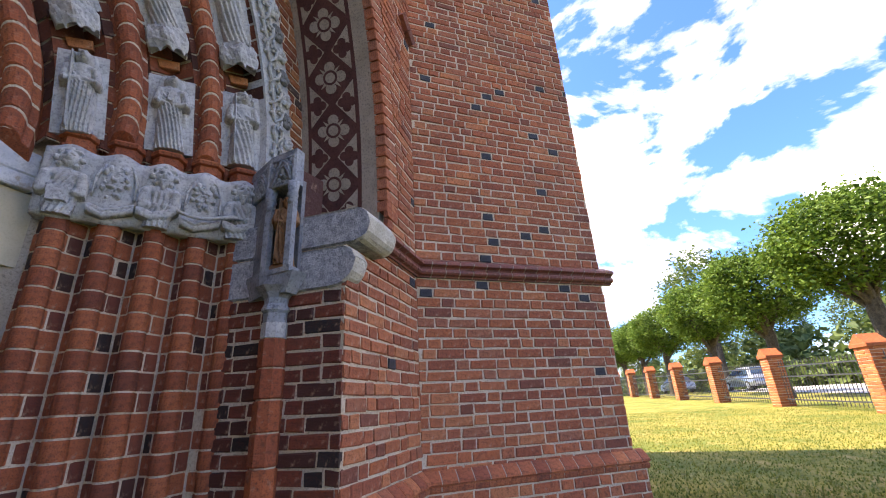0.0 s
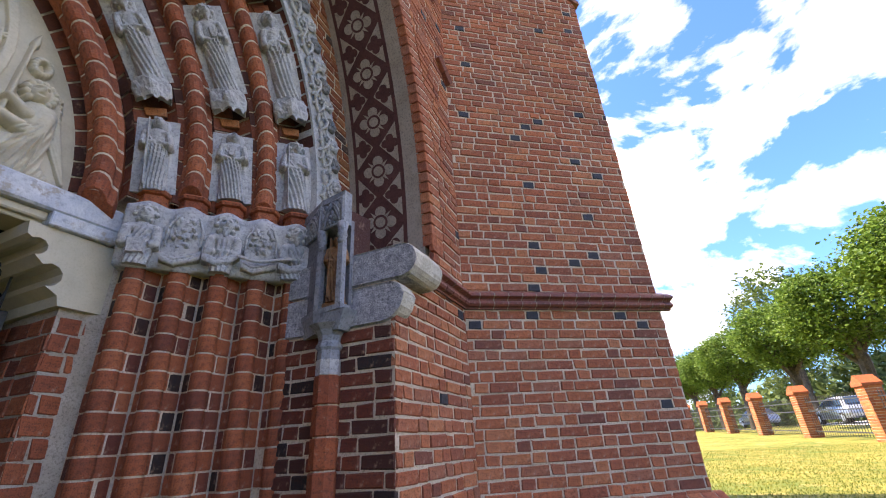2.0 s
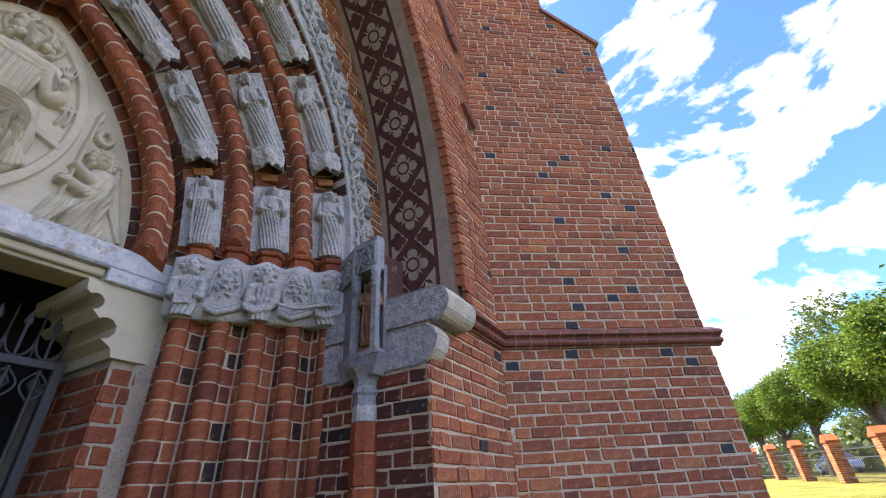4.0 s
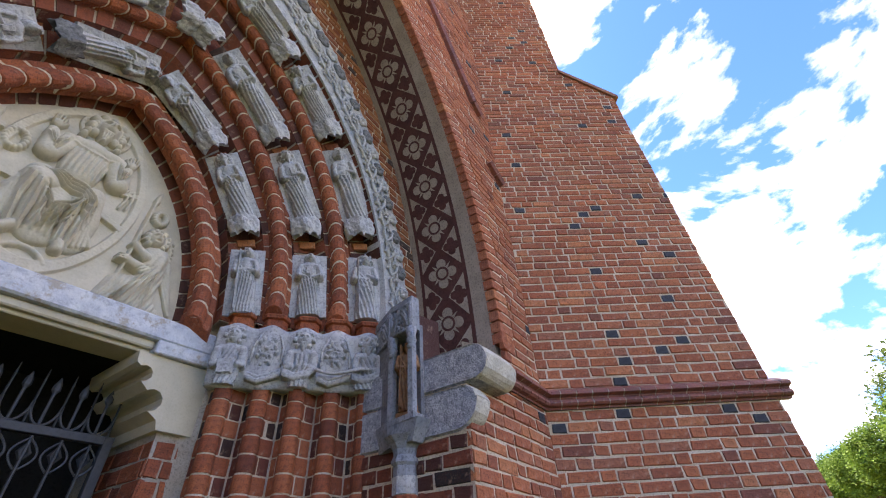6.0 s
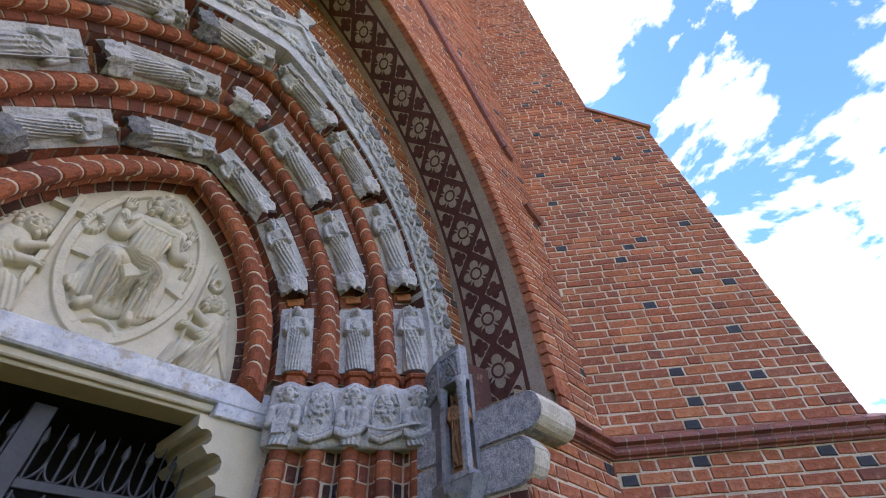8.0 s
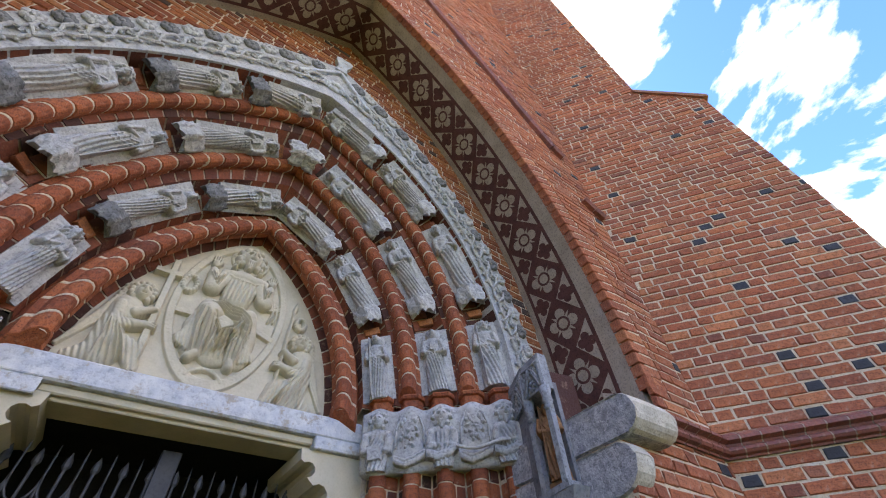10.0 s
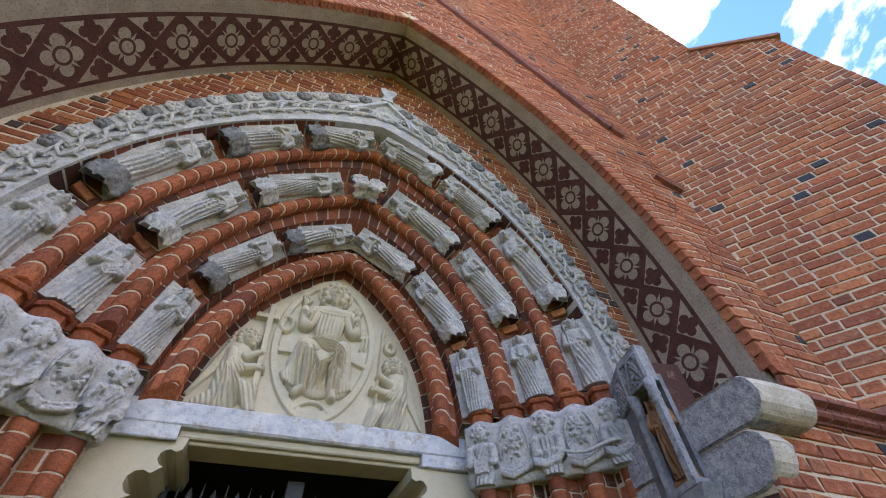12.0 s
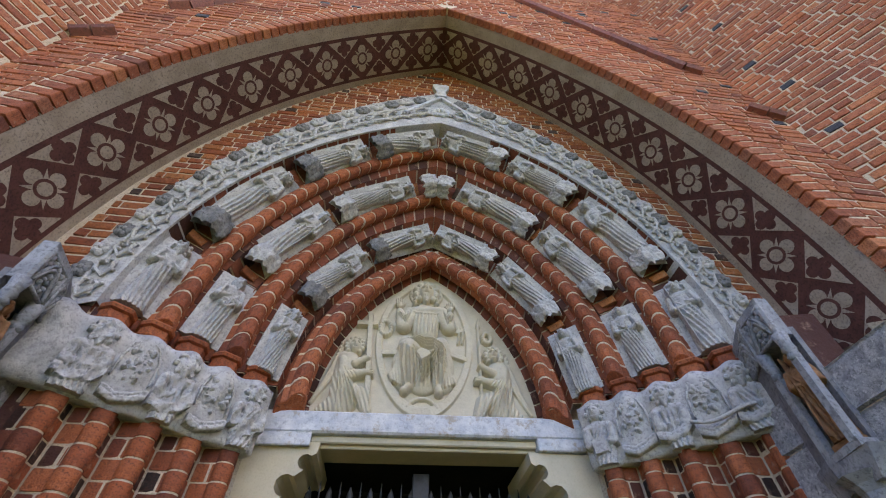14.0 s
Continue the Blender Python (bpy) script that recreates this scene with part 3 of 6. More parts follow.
# ---- door, lintel, tympanum ----
wall_door = thing("wall_door", "cream stone door surround with shouldered corbels", "door surround", kind="structure")
for side in (1, -1):
    bm = bmesh.new()
    pts = [(1.09, 2.70), (0.65, 2.70), (0.66, 2.635)]
    for cx, cz, r in ((0.715, 2.585, 0.045), (0.80, 2.455, 0.06)):
        for k in range(8):
            a = math.radians(130 - k * 36) if k < 6 else math.radians(-50 - (k - 5) * 20)
            pts.append((cx + r * math.cos(a), cz + r * math.sin(a)))
    pts += [(0.86, 2.36), (0.875, 2.31), (1.09, 2.31)]
    extrude_poly(bm, [(side * x, z) for x, z in pts], 0.0, Matrix.Translation((0, YD - 0.06, 0)), 0.6)
    part("shoulder", bm, cream, wall_door)
    bm = bmesh.new()
    add_box(bm, side * 0.905, side * 1.2, YD - 0.02, YD + 0.9, -0.3, 2.31)
    part("jamb_core", bm, mortar_dark, wall_door)
    u, into = ((0, -1, 0), (1, 0, 0)) if side > 0 else ((0, 1, 0), (-1, 0, 0))
    brick_wall(wall_door, (side * 0.905, YD + 0.6 if side > 0 else YD - 0.02, 0), u, into, lambda z: [(0.0, 0.62)], 0.62, 2.28, shaft_one, dark_many, lambda x, z: True, course=0.098, seed=51 + side, limit=150)
    brick_wall(wall_door, (0, YD - 0.02, 0), (1, 0, 0), (0, 1, 0), lambda z, side=side: [(0.905, 1.1)] if side > 0 else [(-1.1, -0.905)], 0.62, 2.28, shaft_one, dark_many, lambda x, z: True, course=0.098, seed=61 + side, limit=150)
# boxes behind the gate, their interior darkness put into the near-black colour
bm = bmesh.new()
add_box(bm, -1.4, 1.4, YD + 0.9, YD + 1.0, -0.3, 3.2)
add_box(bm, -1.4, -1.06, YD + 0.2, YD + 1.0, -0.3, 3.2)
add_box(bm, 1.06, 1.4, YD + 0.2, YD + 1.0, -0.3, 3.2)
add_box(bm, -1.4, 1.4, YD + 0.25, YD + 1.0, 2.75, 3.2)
part("dark_lobby", bm, lobby_black, wall_door)

lintel = thing("lintel", "limewashed stone lintel with flaking paint and a stepped lower edge", "lintel", m=Matrix.Translation((0, 0, 2.7)) @ Matrix.Rotation(radians(-1.2), 4, "Y") @ Matrix.Translation((0, 0, -2.7)))
bm = bmesh.new()
add_box(bm, -1.04, 1.04, YD - 0.10, YD + 0.2, 2.76, 2.90, 0.012)
part("beam", bm, limewash, lintel)
for side in (1, -1):
    bm = bmesh.new()
    add_box(bm, side * 0.715, side * 1.04, YD - 0.095, YD + 0.2, 2.685, 2.765, 0.006)
    part("stepped_end", bm, limewash, lintel)
bm = bmesh.new()
add_box(bm, -0.715, 0.715, YD - 0.055, YD + 0.2, 2.715, 2.762, 0.008)
add_box(bm, -0.715, 0.715, YD - 0.02, YD + 0.2, 2.695, 2.72, 0.006)
part("rebate", bm, cream, lintel)

tympanum = thing("tympanum", "cream carved tympanum with a seated figure in an almond frame", "relief")
bm = bmesh.new()
T = Arch(0.84, 1.50, 2.88)
extrude_poly(bm, arc(T, 24) + arc(T, 24, -1)[::-1][1:], 0.0, Matrix.Translation((0, YT, 0)), 0.08)
part("ground_slab", bm, cream, tympanum)

# ---- splayed archivolt ----
archivolt = tagged(new("archivolt"), "stepped brick archivolt of three roll orders with wavy mortar joints", "arch", kind="structure")
# stepped backing of brick behind statues and rolls
steps = [(Arch(0.80, 1.42, 2.88), YT), (Arch(0.97, 1.56, 2.9), 2.66), (Arch(0.99, 1.50, 3.0), 2.52), (Arch(1.15, 1.70, 3.0), 2.50), (Arch(1.17, 1.78, 3.0), 2.38), (Arch(1.33, 1.98, 3.0), 2.36), (Arch(1.36, 2.0, 3.0), 2.28), (Arch(1.51, 2.2, 3.0), 2.26),
         (Arch(1.54, 2.3, 3.0), 2.14), (Arch(1.69, 2.5, 3.0), 2.12), (Arch(1.72, 2.5, 3.0), 2.05), (Arch(1.87, 2.70, 3.0), 2.02), (Arch(1.87, 2.70, 3.0), 1.87)]
for side in (1, -1):
    N = 40
    vs, fs = [], []
    for k, (a, y) in enumerate(steps):
        for i in range(N + 1):
            x, z = a.at(i / N, 0, side)
            vs.append((x, y, z))
    for k in range(len(steps) - 1):
        for i in range(N):
            p, q = k * (N + 1) + i, (k + 1) * (N + 1) + i
            fs.append((p, p + 1, q + 1, q))
    obj("backing", mesh_from("backing", vs, fs, mortar_dark), archivolt)
    # flank bricks laid over the stepped backing, joint by joint; crevice shade is in their colour
    vs, fs = [], []
    r_ = random.Random(12 + side)
    for (a0, y0), (a1, y1) in zip(steps, steps[1:]):
        if abs(y0 - y1) + abs(a0.a - a1.a) < 0.03:
            continue
        n = int(a1.length / 0.112)
        for i in range(n):
            t0, t1 = (i + 0.07) / n, (i + 0.93) / n
            lift = 0.007 + r_.uniform(-0.002, 0.003)
            q = []
            for a_, y_, t in ((a0, y0, t0), (a0, y0, t1), (a1, y1, t1), (a1, y1, t0)):
                x, z = a_.at(t, -lift, side)
                q.append(Vector((x, y_ - lift, z)))
            k = len(vs)
            vs += q + [p + Vector((0, 0.012, 0)) for p in q]
            fs += [(k, k + 1, k + 2, k + 3)] + [(k + j, k + (j + 1) % 4, k + 4 + (j + 1) % 4, k + 4 + j) for j in range(4)]
    tagged(obj("flank_bricks", mesh_from("flank_bricks", vs, fs, flank_shade_many), archivolt), kind="stuff")


def roll_order(arch, y, turn, width, mat, pitch=0.116, joint=mortar):
    """Moulded bricks with a bold roll, one by one round the arch, over a mortar core."""
    prof = [(-width * 0.62, 0.07), (-width * 0.62, 0.0), (-width * 0.5, -0.012)]
    for k in range(9):
        a = math.pi * (1.0 - k / 8)
        prof.append((width * 0.42 * math.cos(a), -0.02 - width * 0.50 * math.sin(a)))
    prof += [(width * 0.5, -0.012), (width * 0.62, 0.0), (width * 0.62, 0.07)]
    n = len(prof)
    for side in (1, -1):
        def sweep(l0, l1, shrink, wob):
            vs = []
            for l, s in ((l0, shrink), (l0 + 0.006, 1.0), (l1 - 0.006, 1.0), (l1, shrink)):
                vs += [(side * px_ * s, 0.02 + (py_ - 0.02) * s, l + wob * (-(py_) * 2.2 - 0.06)) for px_, py_ in prof]
            fs = [tuple(range(n)), tuple(range(3 * n, 4 * n))[::-1]]
            for r_ in range(3):
                for i in range(n):
                    fs.append((r_ * n + i, r_ * n + (i + 1) % n, (r_ + 1) * n + (i + 1) % n, (r_ + 1) * n + i))
            return vs, fs
        count = max(4, int(arch.length / pitch))
        real = arch.length / count
        me = mesh_from("roll_brick", *sweep(0.002, real - 0.011, 0.94, 0.30), mat)
        for i in range(count):
            m = arch.frame_at((i + 0.0) / count, y, side, turn) @ Matrix.Rotation(rng.uniform(-0.015, 0.015), 4, "X")
            obj("roll_brick", me, archivolt, m @ Matrix.Translation((side * rng.uniform(-0.003, 0.003), rng.uniform(-0.003, 0.003), 0)))
        # mortar joints, each bent like its brick, over a mortar core
        vs, fs = [], []
        jv, jf = sweep(real - 0.016, real + 0.007, 0.965, 0.30)
        for i in range(count):
            m = arch.frame_at(i / count, y, side, turn)
            k0 = len(vs)
            vs += [m @ Vector((vx * 0.968, 0.02 + (vy - 0.02) * 0.968, vz)) for vx, vy, vz in jv]
            fs += [tuple(q + k0 for q in f_) for f_ in jf]
        base_ = len(vs)
        N = 48
        for i in range(N + 1):
            m = arch.frame_at(0.02 + 0.98 * i / N, y, side, turn)
            vs += [m @ Vector((side * px_ * 0.91, 0.02 + (py_ - 0.02) * 0.91, 0)) for px_, py_ in prof]
        for i in range(N):
            fs += [tuple(base_ + q for q in (i * n + k, i * n + (k + 1) % n, (i + 1) * n + (k + 1) % n, (i + 1) * n + k)) for k in range(n)]
        tagged(obj("joint_mortar", mesh_from("joint_mortar", vs, fs, joint), archivolt), kind="stuff")


TURN = radians(-38)
for a_, y_ in ROLLS:
    roll_order(a_, y_, TURN, 0.142, shaft_one)

# carved hood band round the archivolt
hood = tagged(new("hood_band"), "weathered grey stone hood band carved with leaf scrolls, pointed to a finial", "hood band", kind="structure")
for side in (1, -1):
    N = 48
    vs, fs = [], []
    for i in range(N + 1):
        t = i / N
        xi, zi = HOOD_IN.at(t, 0.0, side)
        xo, zo = HOOD_OUT.at(t, 0, side)
        vs += [(xi, YW + 0.15, zi), (xi, YW - 0.035, zi), (xo, YW - 0.035, zo), (xo, YW + 0.05, zo)]
    for i in range(N):
        a = 4 * i
        fs += [(a + k, a + k + 1, a + 5 + k, a + 4 + k) for k in range(3)]
    obj("band", mesh_from("band", vs, fs, stone), hood)

# ---- capital frieze and clustered shafts ----
A0, A1 = Vector((1.05, 2.52, 0)), Vector((1.84, 1.87, 0))


def jamb_frame(side, f, z, out_=0.0):
    """A place on the splayed jamb: f from the door (0) to the front (1); local -y faces out of the splay."""
    p = A0.lerp(A1, f)
    d = (A1 - A0).normalized()
    nrm = Vector((-d.y * -1, d.x * -1, 0)) if False else Vector((d.y, -d.x, 0))
    p = p + nrm * out_
    x = Vector((d.x * side, d.y, 0))
    into = Vector((-nrm.x * side, -nrm.y, 0))
    if side < 0:
        x = -x
    m = Matrix((x, into, Vector((0, 0, 1)))).transposed().to_4x4()
    return Matrix.Translation((p.x * side, p.y, z)) @ m


jamb = tagged(new("wall_jamb"), "splayed brick jamb of clustered round shafts with dark recesses", "jamb", kind="structure")
LEN = (A1 - A0).length
C2 = 0.098
for side in (1, -1):
    # solid behind
    bm = bmesh.new()
    vs_ = [(0.99, 2.68), (1.93, 1.93), (1.95, 2.9), (0.99, 3.0)]
    a = [bm.verts.new((side * x, y, -0.3)) for x, y in vs_]
    b = [bm.verts.new((side * x, y, 3.06)) for x, y in vs_]
    bm.faces.new(a)
    bm.faces.new(b)
    for i in range(4):
        bm.faces.new((a[i], a[(i + 1) % 4], b[(i + 1) % 4], b[i]))
    # darker mortar here, deepening the recess shade by colour
    part("core", bm, mortar_dark, jamb)

    # stepped orders: each outer corner carries a three-quarter roll, in courses of moulded bricks
    step_x, step_y = (A1 - A0).x * 0.205, -(A1 - A0).y * 0.205

    def nose(reveal, front, inset, rad):
        pts = [(0.10, reveal), (inset, reveal)]
        for k in range(13):
            w_ = radians(116 + 218 * k / 12)
            pts.append((0.022 + rad * math.cos(w_), 0.022 + rad * math.sin(w_)))
        return pts + [(front, inset), (front, 0.10)]

    def course_mesh(name, pts, h, mat):
        n = len(pts)
        cx, cy = sum(p[0] for p in pts) / n, sum(p[1] for p in pts) / n
        vs = [(side * (cx + (x - cx) * k_), cy + (y - cy) * k_, z) for z, k_ in ((0.005, 0.965), (0.011, 1.0), (h - 0.011, 1.0), (h - 0.005, 0.965)) for x, y in pts]
        fs = [tuple(range(n)), tuple(range(3 * n, 4 * n))] + [(r_ * n + i, r_ * n + (i + 1) % n, (r_ + 1) * n + (i + 1) % n, (r_ + 1) * n + i) for r_ in range(3) for i in range(n)]
        bm = bmesh.new()
        bv = [bm.verts.new(v) for v in vs]
        for f_ in fs:
            bm.faces.new([bv[i] for i in f_])
        bmesh.ops.recalc_face_normals(bm, faces=bm.faces)
        me = bpy.data.meshes.new(name)
        bm.to_mesh(me)
        bm.free()
        me.materials.append(mat)
        me.polygons.foreach_set("use_smooth", [True] * len(me.polygons))
        me.set_sharp_from_angle(angle=radians(28))
        return me

    noses = [course_mesh("shaft_brick", nose(step_y - 0.006, 0.078, 0.0, 0.051), C2, shaft_one), course_mesh("shaft_brick", nose(0.078, step_x - 0.008, 0.0, 0.051), C2, shaft_one)]
    box_ = lambda x0, x1, y0, y1: [(x0, y0), (x1, y0), (x1, y1), (x0, y1)]
    # recess bricks mostly in dark colours that paint in the shade between shafts
    fills = [[course_mesh("recess_brick", p, C2, mat) for mat in (shaft_one, dark_one, recess_black_one)] for p in (box_(0.089, step_x - 0.008, 0.002, 0.09), box_(0.002, 0.09, 0.089, step_y - 0.006))]
    for i in range(5):
        f = 0.085 + i * 0.205
        q = jamb_frame(side, f, 0, 0.06).translation
        bm = bmesh.new()
        core_pts = nose(step_y + 0.01, step_x + 0.01, 0.008, 0.0455)
        rings = [[bm.verts.new((q.x + side * x, q.y + y, z_)) for x, y in core_pts] for z_ in (0.3, 2.57)]
        bm.faces.new(rings[0])
        bm.faces.new(rings[1])
        for e_ in range(len(core_pts)):
            g_ = (e_ + 1) % len(core_pts)
            bm.faces.new((rings[0][e_], rings[0][g_], rings[1][g_], rings[1][e_]))
        part("shaft_core", bm, mortar, jamb)
        z, k = 0.62, i
        while z < 2.53:
            hh = min(1.0, (2.56 - z) / C2)
            place = lambda: Matrix.Translation((q.x + rng.uniform(-0.002, 0.002), q.y + rng.uniform(-0.002, 0.002), z)) @ Matrix.Rotation(rng.uniform(-0.012, 0.012), 4, "Z") @ Matrix.Diagonal((1, 1, hh, 1))
            obj("shaft_brick", noses[k % 2], jamb, place())
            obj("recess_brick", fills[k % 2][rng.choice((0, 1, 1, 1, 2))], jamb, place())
            z += C2
            k += 1
    # brick impost blocks above the frieze, carrying rolls and figures
    imp = []
    for px_, py_ in ((-0.085, 0.15), (-0.085, -0.02), (-0.05, -0.075), (0.05, -0.075), (0.085, -0.02), (0.085, 0.15)):
        imp.append((px_, py_))
    vs, fs = [], []
    for z, s in ((0.0, 0.86), (0.03, 1.05), (0.04, 1.08), (0.045, 0.93), (0.10, 0.93), (0.105, 1.06), (0.122, 1.1), (0.135, 1.04)):
        vs += [(px_ * s, 0.1 + (py_ - 0.1) * s, z) for px_, py_ in imp]
    n = len(imp)
    fs = [tuple(range(n - 1, -1, -1)), tuple(range(7 * n, 8 * n))]
    for r_ in range(7):
        fs += [(r_ * n + i, r_ * n + (i + 1) % n, (r_ + 1) * n + (i + 1) % n, (r_ + 1) * n + i) for i in range(n)]
    block = mesh_from("impost_brick", vs, fs, shaft_one)
    for i in range(5):
        obj("impost_brick", block, jamb, jamb_frame(side, 0.085 + i * 0.205, 2.925))

    # carved capital frieze
    fr = thing("capital_frieze", "weathered grey stone capital frieze carved with busts and foliage" if side > 0 else "eroded grey stone capital frieze with broken carved scenes", "frieze", "capital friezes")
    NX, NZ = 60, 10
    ext = 0.97 if side > 0 else 1.30
    rows = []
    bm = bmesh.new()
    for j in range(NZ + 1):
        row = []
        for i in range(NX + 1):
            f = -0.02 + (ext + 0.03) * i / NX
            w = 0.5 + 0.5 * math.cos((f - 0.085) / 0.205 * 2 * math.pi)
            v = j / NZ
            belly = 0.045 * math.sin(min(1, v * 1.15) * math.pi * 0.5) + 0.03
            z = 2.555 + 0.375 * v + (0.02 * w if j == NZ else (-0.015 * w if j == 0 else 0))
            o = 0.045 + belly * 0.6 + 0.035 * w * (0.5 + v * 0.5) + noise.noise(Vector((f * 9, v * 3, side * 3))) * (0.012 if side > 0 else 0.03)
            row.append(bm.verts.new(jamb_frame(side, f, z, o).translation))
        rows.append(row)
    for j in (0, NZ):
        rows.insert(0 if j == 0 else len(rows), [bm.verts.new(jamb_frame(side, -0.02 + (ext + 0.03) * i / NX, 2.57 if j == 0 else 2.925, -0.06).translation) for i in range(NX + 1)])
    for r0, r1 in zip(rows, rows[1:]):
        for i in range(NX):
            bm.faces.new((r0[i], r0[i + 1], r1[i + 1], r1[i]))
    bm.faces.new([r[0] for r in rows])
    bm.faces.new([r[-1] for r in rows][::-1])
    part("block", bm, stone, fr, smooth=True)

# ---- carved figures ----


class Relief:
    """Low relief carved out of a slab: a field of heights over x and z, made of tapered rolls, plates, ridges and grooves."""

    def __init__(self, x0, x1, z0, z1, cell_):
        self.nx, self.nz = max(4, int((x1 - x0) / cell_)), max(4, int((z1 - z0) / cell_))
        self.X, self.Z = np.meshgrid(np.linspace(x0, x1, self.nx + 1), np.linspace(z0, z1, self.nz + 1))
        self.H = np.zeros_like(self.X)

    def _along(self, pts):
        """Distance to a chain of points, and how far along it (0 to 1) the nearest place lies."""
        best, where = np.full_like(self.X, 9.0), np.zeros_like(self.X)
        n = len(pts) - 1
        for i, ((xa, za), (xb, zb)) in enumerate(zip(pts, pts[1:])):
            dx, dz = xb - xa, zb - za
            t = np.clip(((self.X - xa) * dx + (self.Z - za) * dz) / (dx * dx + dz * dz + 1e-9), 0, 1)
            d = np.hypot(self.X - xa - t * dx, self.Z - za - t * dz)
            near_ = d < best
            best, where = np.where(near_, d, best), np.where(near_, (i + t) / n, where)
        return best, where

    def roll(self, pts, rad, high, base=0.0):
        d, t = self._along(pts if len(pts) > 1 else [pts[0], pts[0]])
        ks = np.linspace(0, 1, len(pts)) if len(pts) > 1 else [0.0]
        r = np.interp(t, ks, rad) if isinstance(rad, (list, tuple)) else rad
        h = np.interp(t, ks, high) if isinstance(high, (list, tuple)) else high
        q = np.clip(1 - (d / r) ** 2, 0, 1)
        self.H = np.maximum(self.H, np.where(q > 0, base + h * q ** 0.42, 0))
        return d < r

    def oval(self, x, z, rx, rz, high, base=0.0, flat=0.45):
        q = np.clip(1 - ((self.X - x) / rx) ** 2 - ((self.Z - z) / rz) ** 2, 0, 1)
        self.H = np.maximum(self.H, np.where(q > 0, base + high * q ** flat, 0))
        return q > 0

    def plate(self, x, z, hw, hh, high, turn=0.0):
        c, s_ = math.cos(turn), math.sin(turn)
        u, v = (self.X - x) * c + (self.Z - z) * s_, -(self.X - x) * s_ + (self.Z - z) * c
        k = np.clip(np.minimum(hw - abs(u), hh - abs(v)) / 0.006, 0, 1)
        self.H = np.maximum(self.H, k * high)

    def line(self, pts, width, high, on=None):
        d, t = self._along(pts)
        add = high * np.exp(-(d / width) ** 2) * np.clip(4 * np.minimum(t + 0.1, 1.1 - t), 0, 1)
        self.H = self.H + add * (np.clip(self.H / 0.008, 0, 1) if on is None else on)

    def folds(self, where, count, width, high, lean=0.0, phase=0.0):
        wave = np.cos(2 * math.pi * count * (self.X + lean * self.Z) / width + phase + 1.2 * np.sin(self.Z * 14 + phase))
        self.H = self.H + where * (np.sign(wave) * np.abs(wave) ** 0.8) * high

    def weather(self, seed, high):
        g = np.random.default_rng(abs(seed)).normal(size=self.H.shape)
        for _ in range(2):
            g = (g + np.roll(g, 1, 0) + np.roll(g, -1, 0) + np.roll(g, 1, 1) + np.roll(g, -1, 1)) / 5
        self.H = self.H + g * high * 2.2 * np.clip(self.H / 0.006, 0.25, 1)

    def head(self, x, z, r, high, base, beard=False, curls=0, look_=0.0):
        self.oval(x, z + 0.16 * r, 1.22 * r, 1.32 * r, high * 0.55, base)
        self.oval(x + look_ * r * 0.25, z, 0.86 * r, 1.18 * r, high, base)
        for k in range(curls):
            a = -0.9 + k * (math.pi + 1.8) / max(1, curls - 1)
            self.oval(x + 1.25 * r * math.cos(a), z + 0.15 * r + 1.25 * r * math.sin(a), 0.4 * r, 0.4 * r, high * 0.5, base)
        fx = x + look_ * r * 0.4
        self.line([(fx, z + 0.35 * r), (fx, z - 0.15 * r)], 0.13 * r, r * 0.28)
        for e in (-1, 1):
            self.line([(fx + e * 0.22 * r, z + 0.22 * r), (fx + e * 0.55 * r, z + 0.2 * r)], 0.13 * r, -r * 0.30)
            self.line([(fx + e * 0.18 * r, z + 0.47 * r), (fx + e * 0.6 * r, z + 0.42 * r)], 0.10 * r, r * 0.13)
        self.line([(fx - 0.25 * r, z - 0.48 * r), (fx + 0.25 * r, z - 0.48 * r)], 0.09 * r, -r * 0.22)
        if beard:
            self.roll([(fx, z - 0.75 * r), (fx, z - 1.55 * r)], [0.62 * r, 0.25 * r], high * 0.85, base)
            for k in range(5):
                self.line([(fx + (k - 2) * 0.22 * r, z - 0.75 * r), (fx + (k - 2) * 0.1 * r, z - 1.6 * r)], 0.07 * r, -r * 0.14)

    def mesh(self, name, mat, y0, keep=None, back=0.03, smooth_angle=50):
        """Front faces at y0 less the height; keep masks which points stay; the rim runs back into the wall."""
        k = np.ones(self.H.shape, bool) if keep is None else keep
        ny, nx = self.H.shape
        vs = np.stack([self.X, y0 - self.H, self.Z], -1).reshape(-1, 3)
        cells = k[:-1, :-1] & k[:-1, 1:] & k[1:, :-1] & k[1:, 1:]
        j, i = np.nonzero(cells)
        a = j * nx + i
        faces = np.stack([a, a + 1, a + nx + 1, a + nx], -1)
        edges = collections.Counter()
        for q in faces.tolist():
            for m_ in range(4):
                e = (q[m_], q[(m_ + 1) % 4])
                if (e[1], e[0]) in edges:
                    del edges[(e[1], e[0])]
                else:
                    edges[e] = 1
        rim = sorted({v for e in edges for v in e})
        idx = {v: len(vs) + n for n, v in enumerate(rim)}
        extra = np.array([(vs[v][0], y0 + back, vs[v][2]) for v in rim])
        allv = np.concatenate([vs, extra])
        fl = [tuple(f) for f in faces.tolist()] + [(e[1], e[0], idx[e[0]], idx[e[1]]) for e in edges]
        used = sorted({v for f in fl for v in f})
        new_of = {v: n for n, v in enumerate(used)}
        me = mesh_from(name, allv[used].tolist(), [tuple(new_of[v] for v in f) for f in fl], mat, True)
        me.set_sharp_from_angle(angle=radians(smooth_angle))
        return me


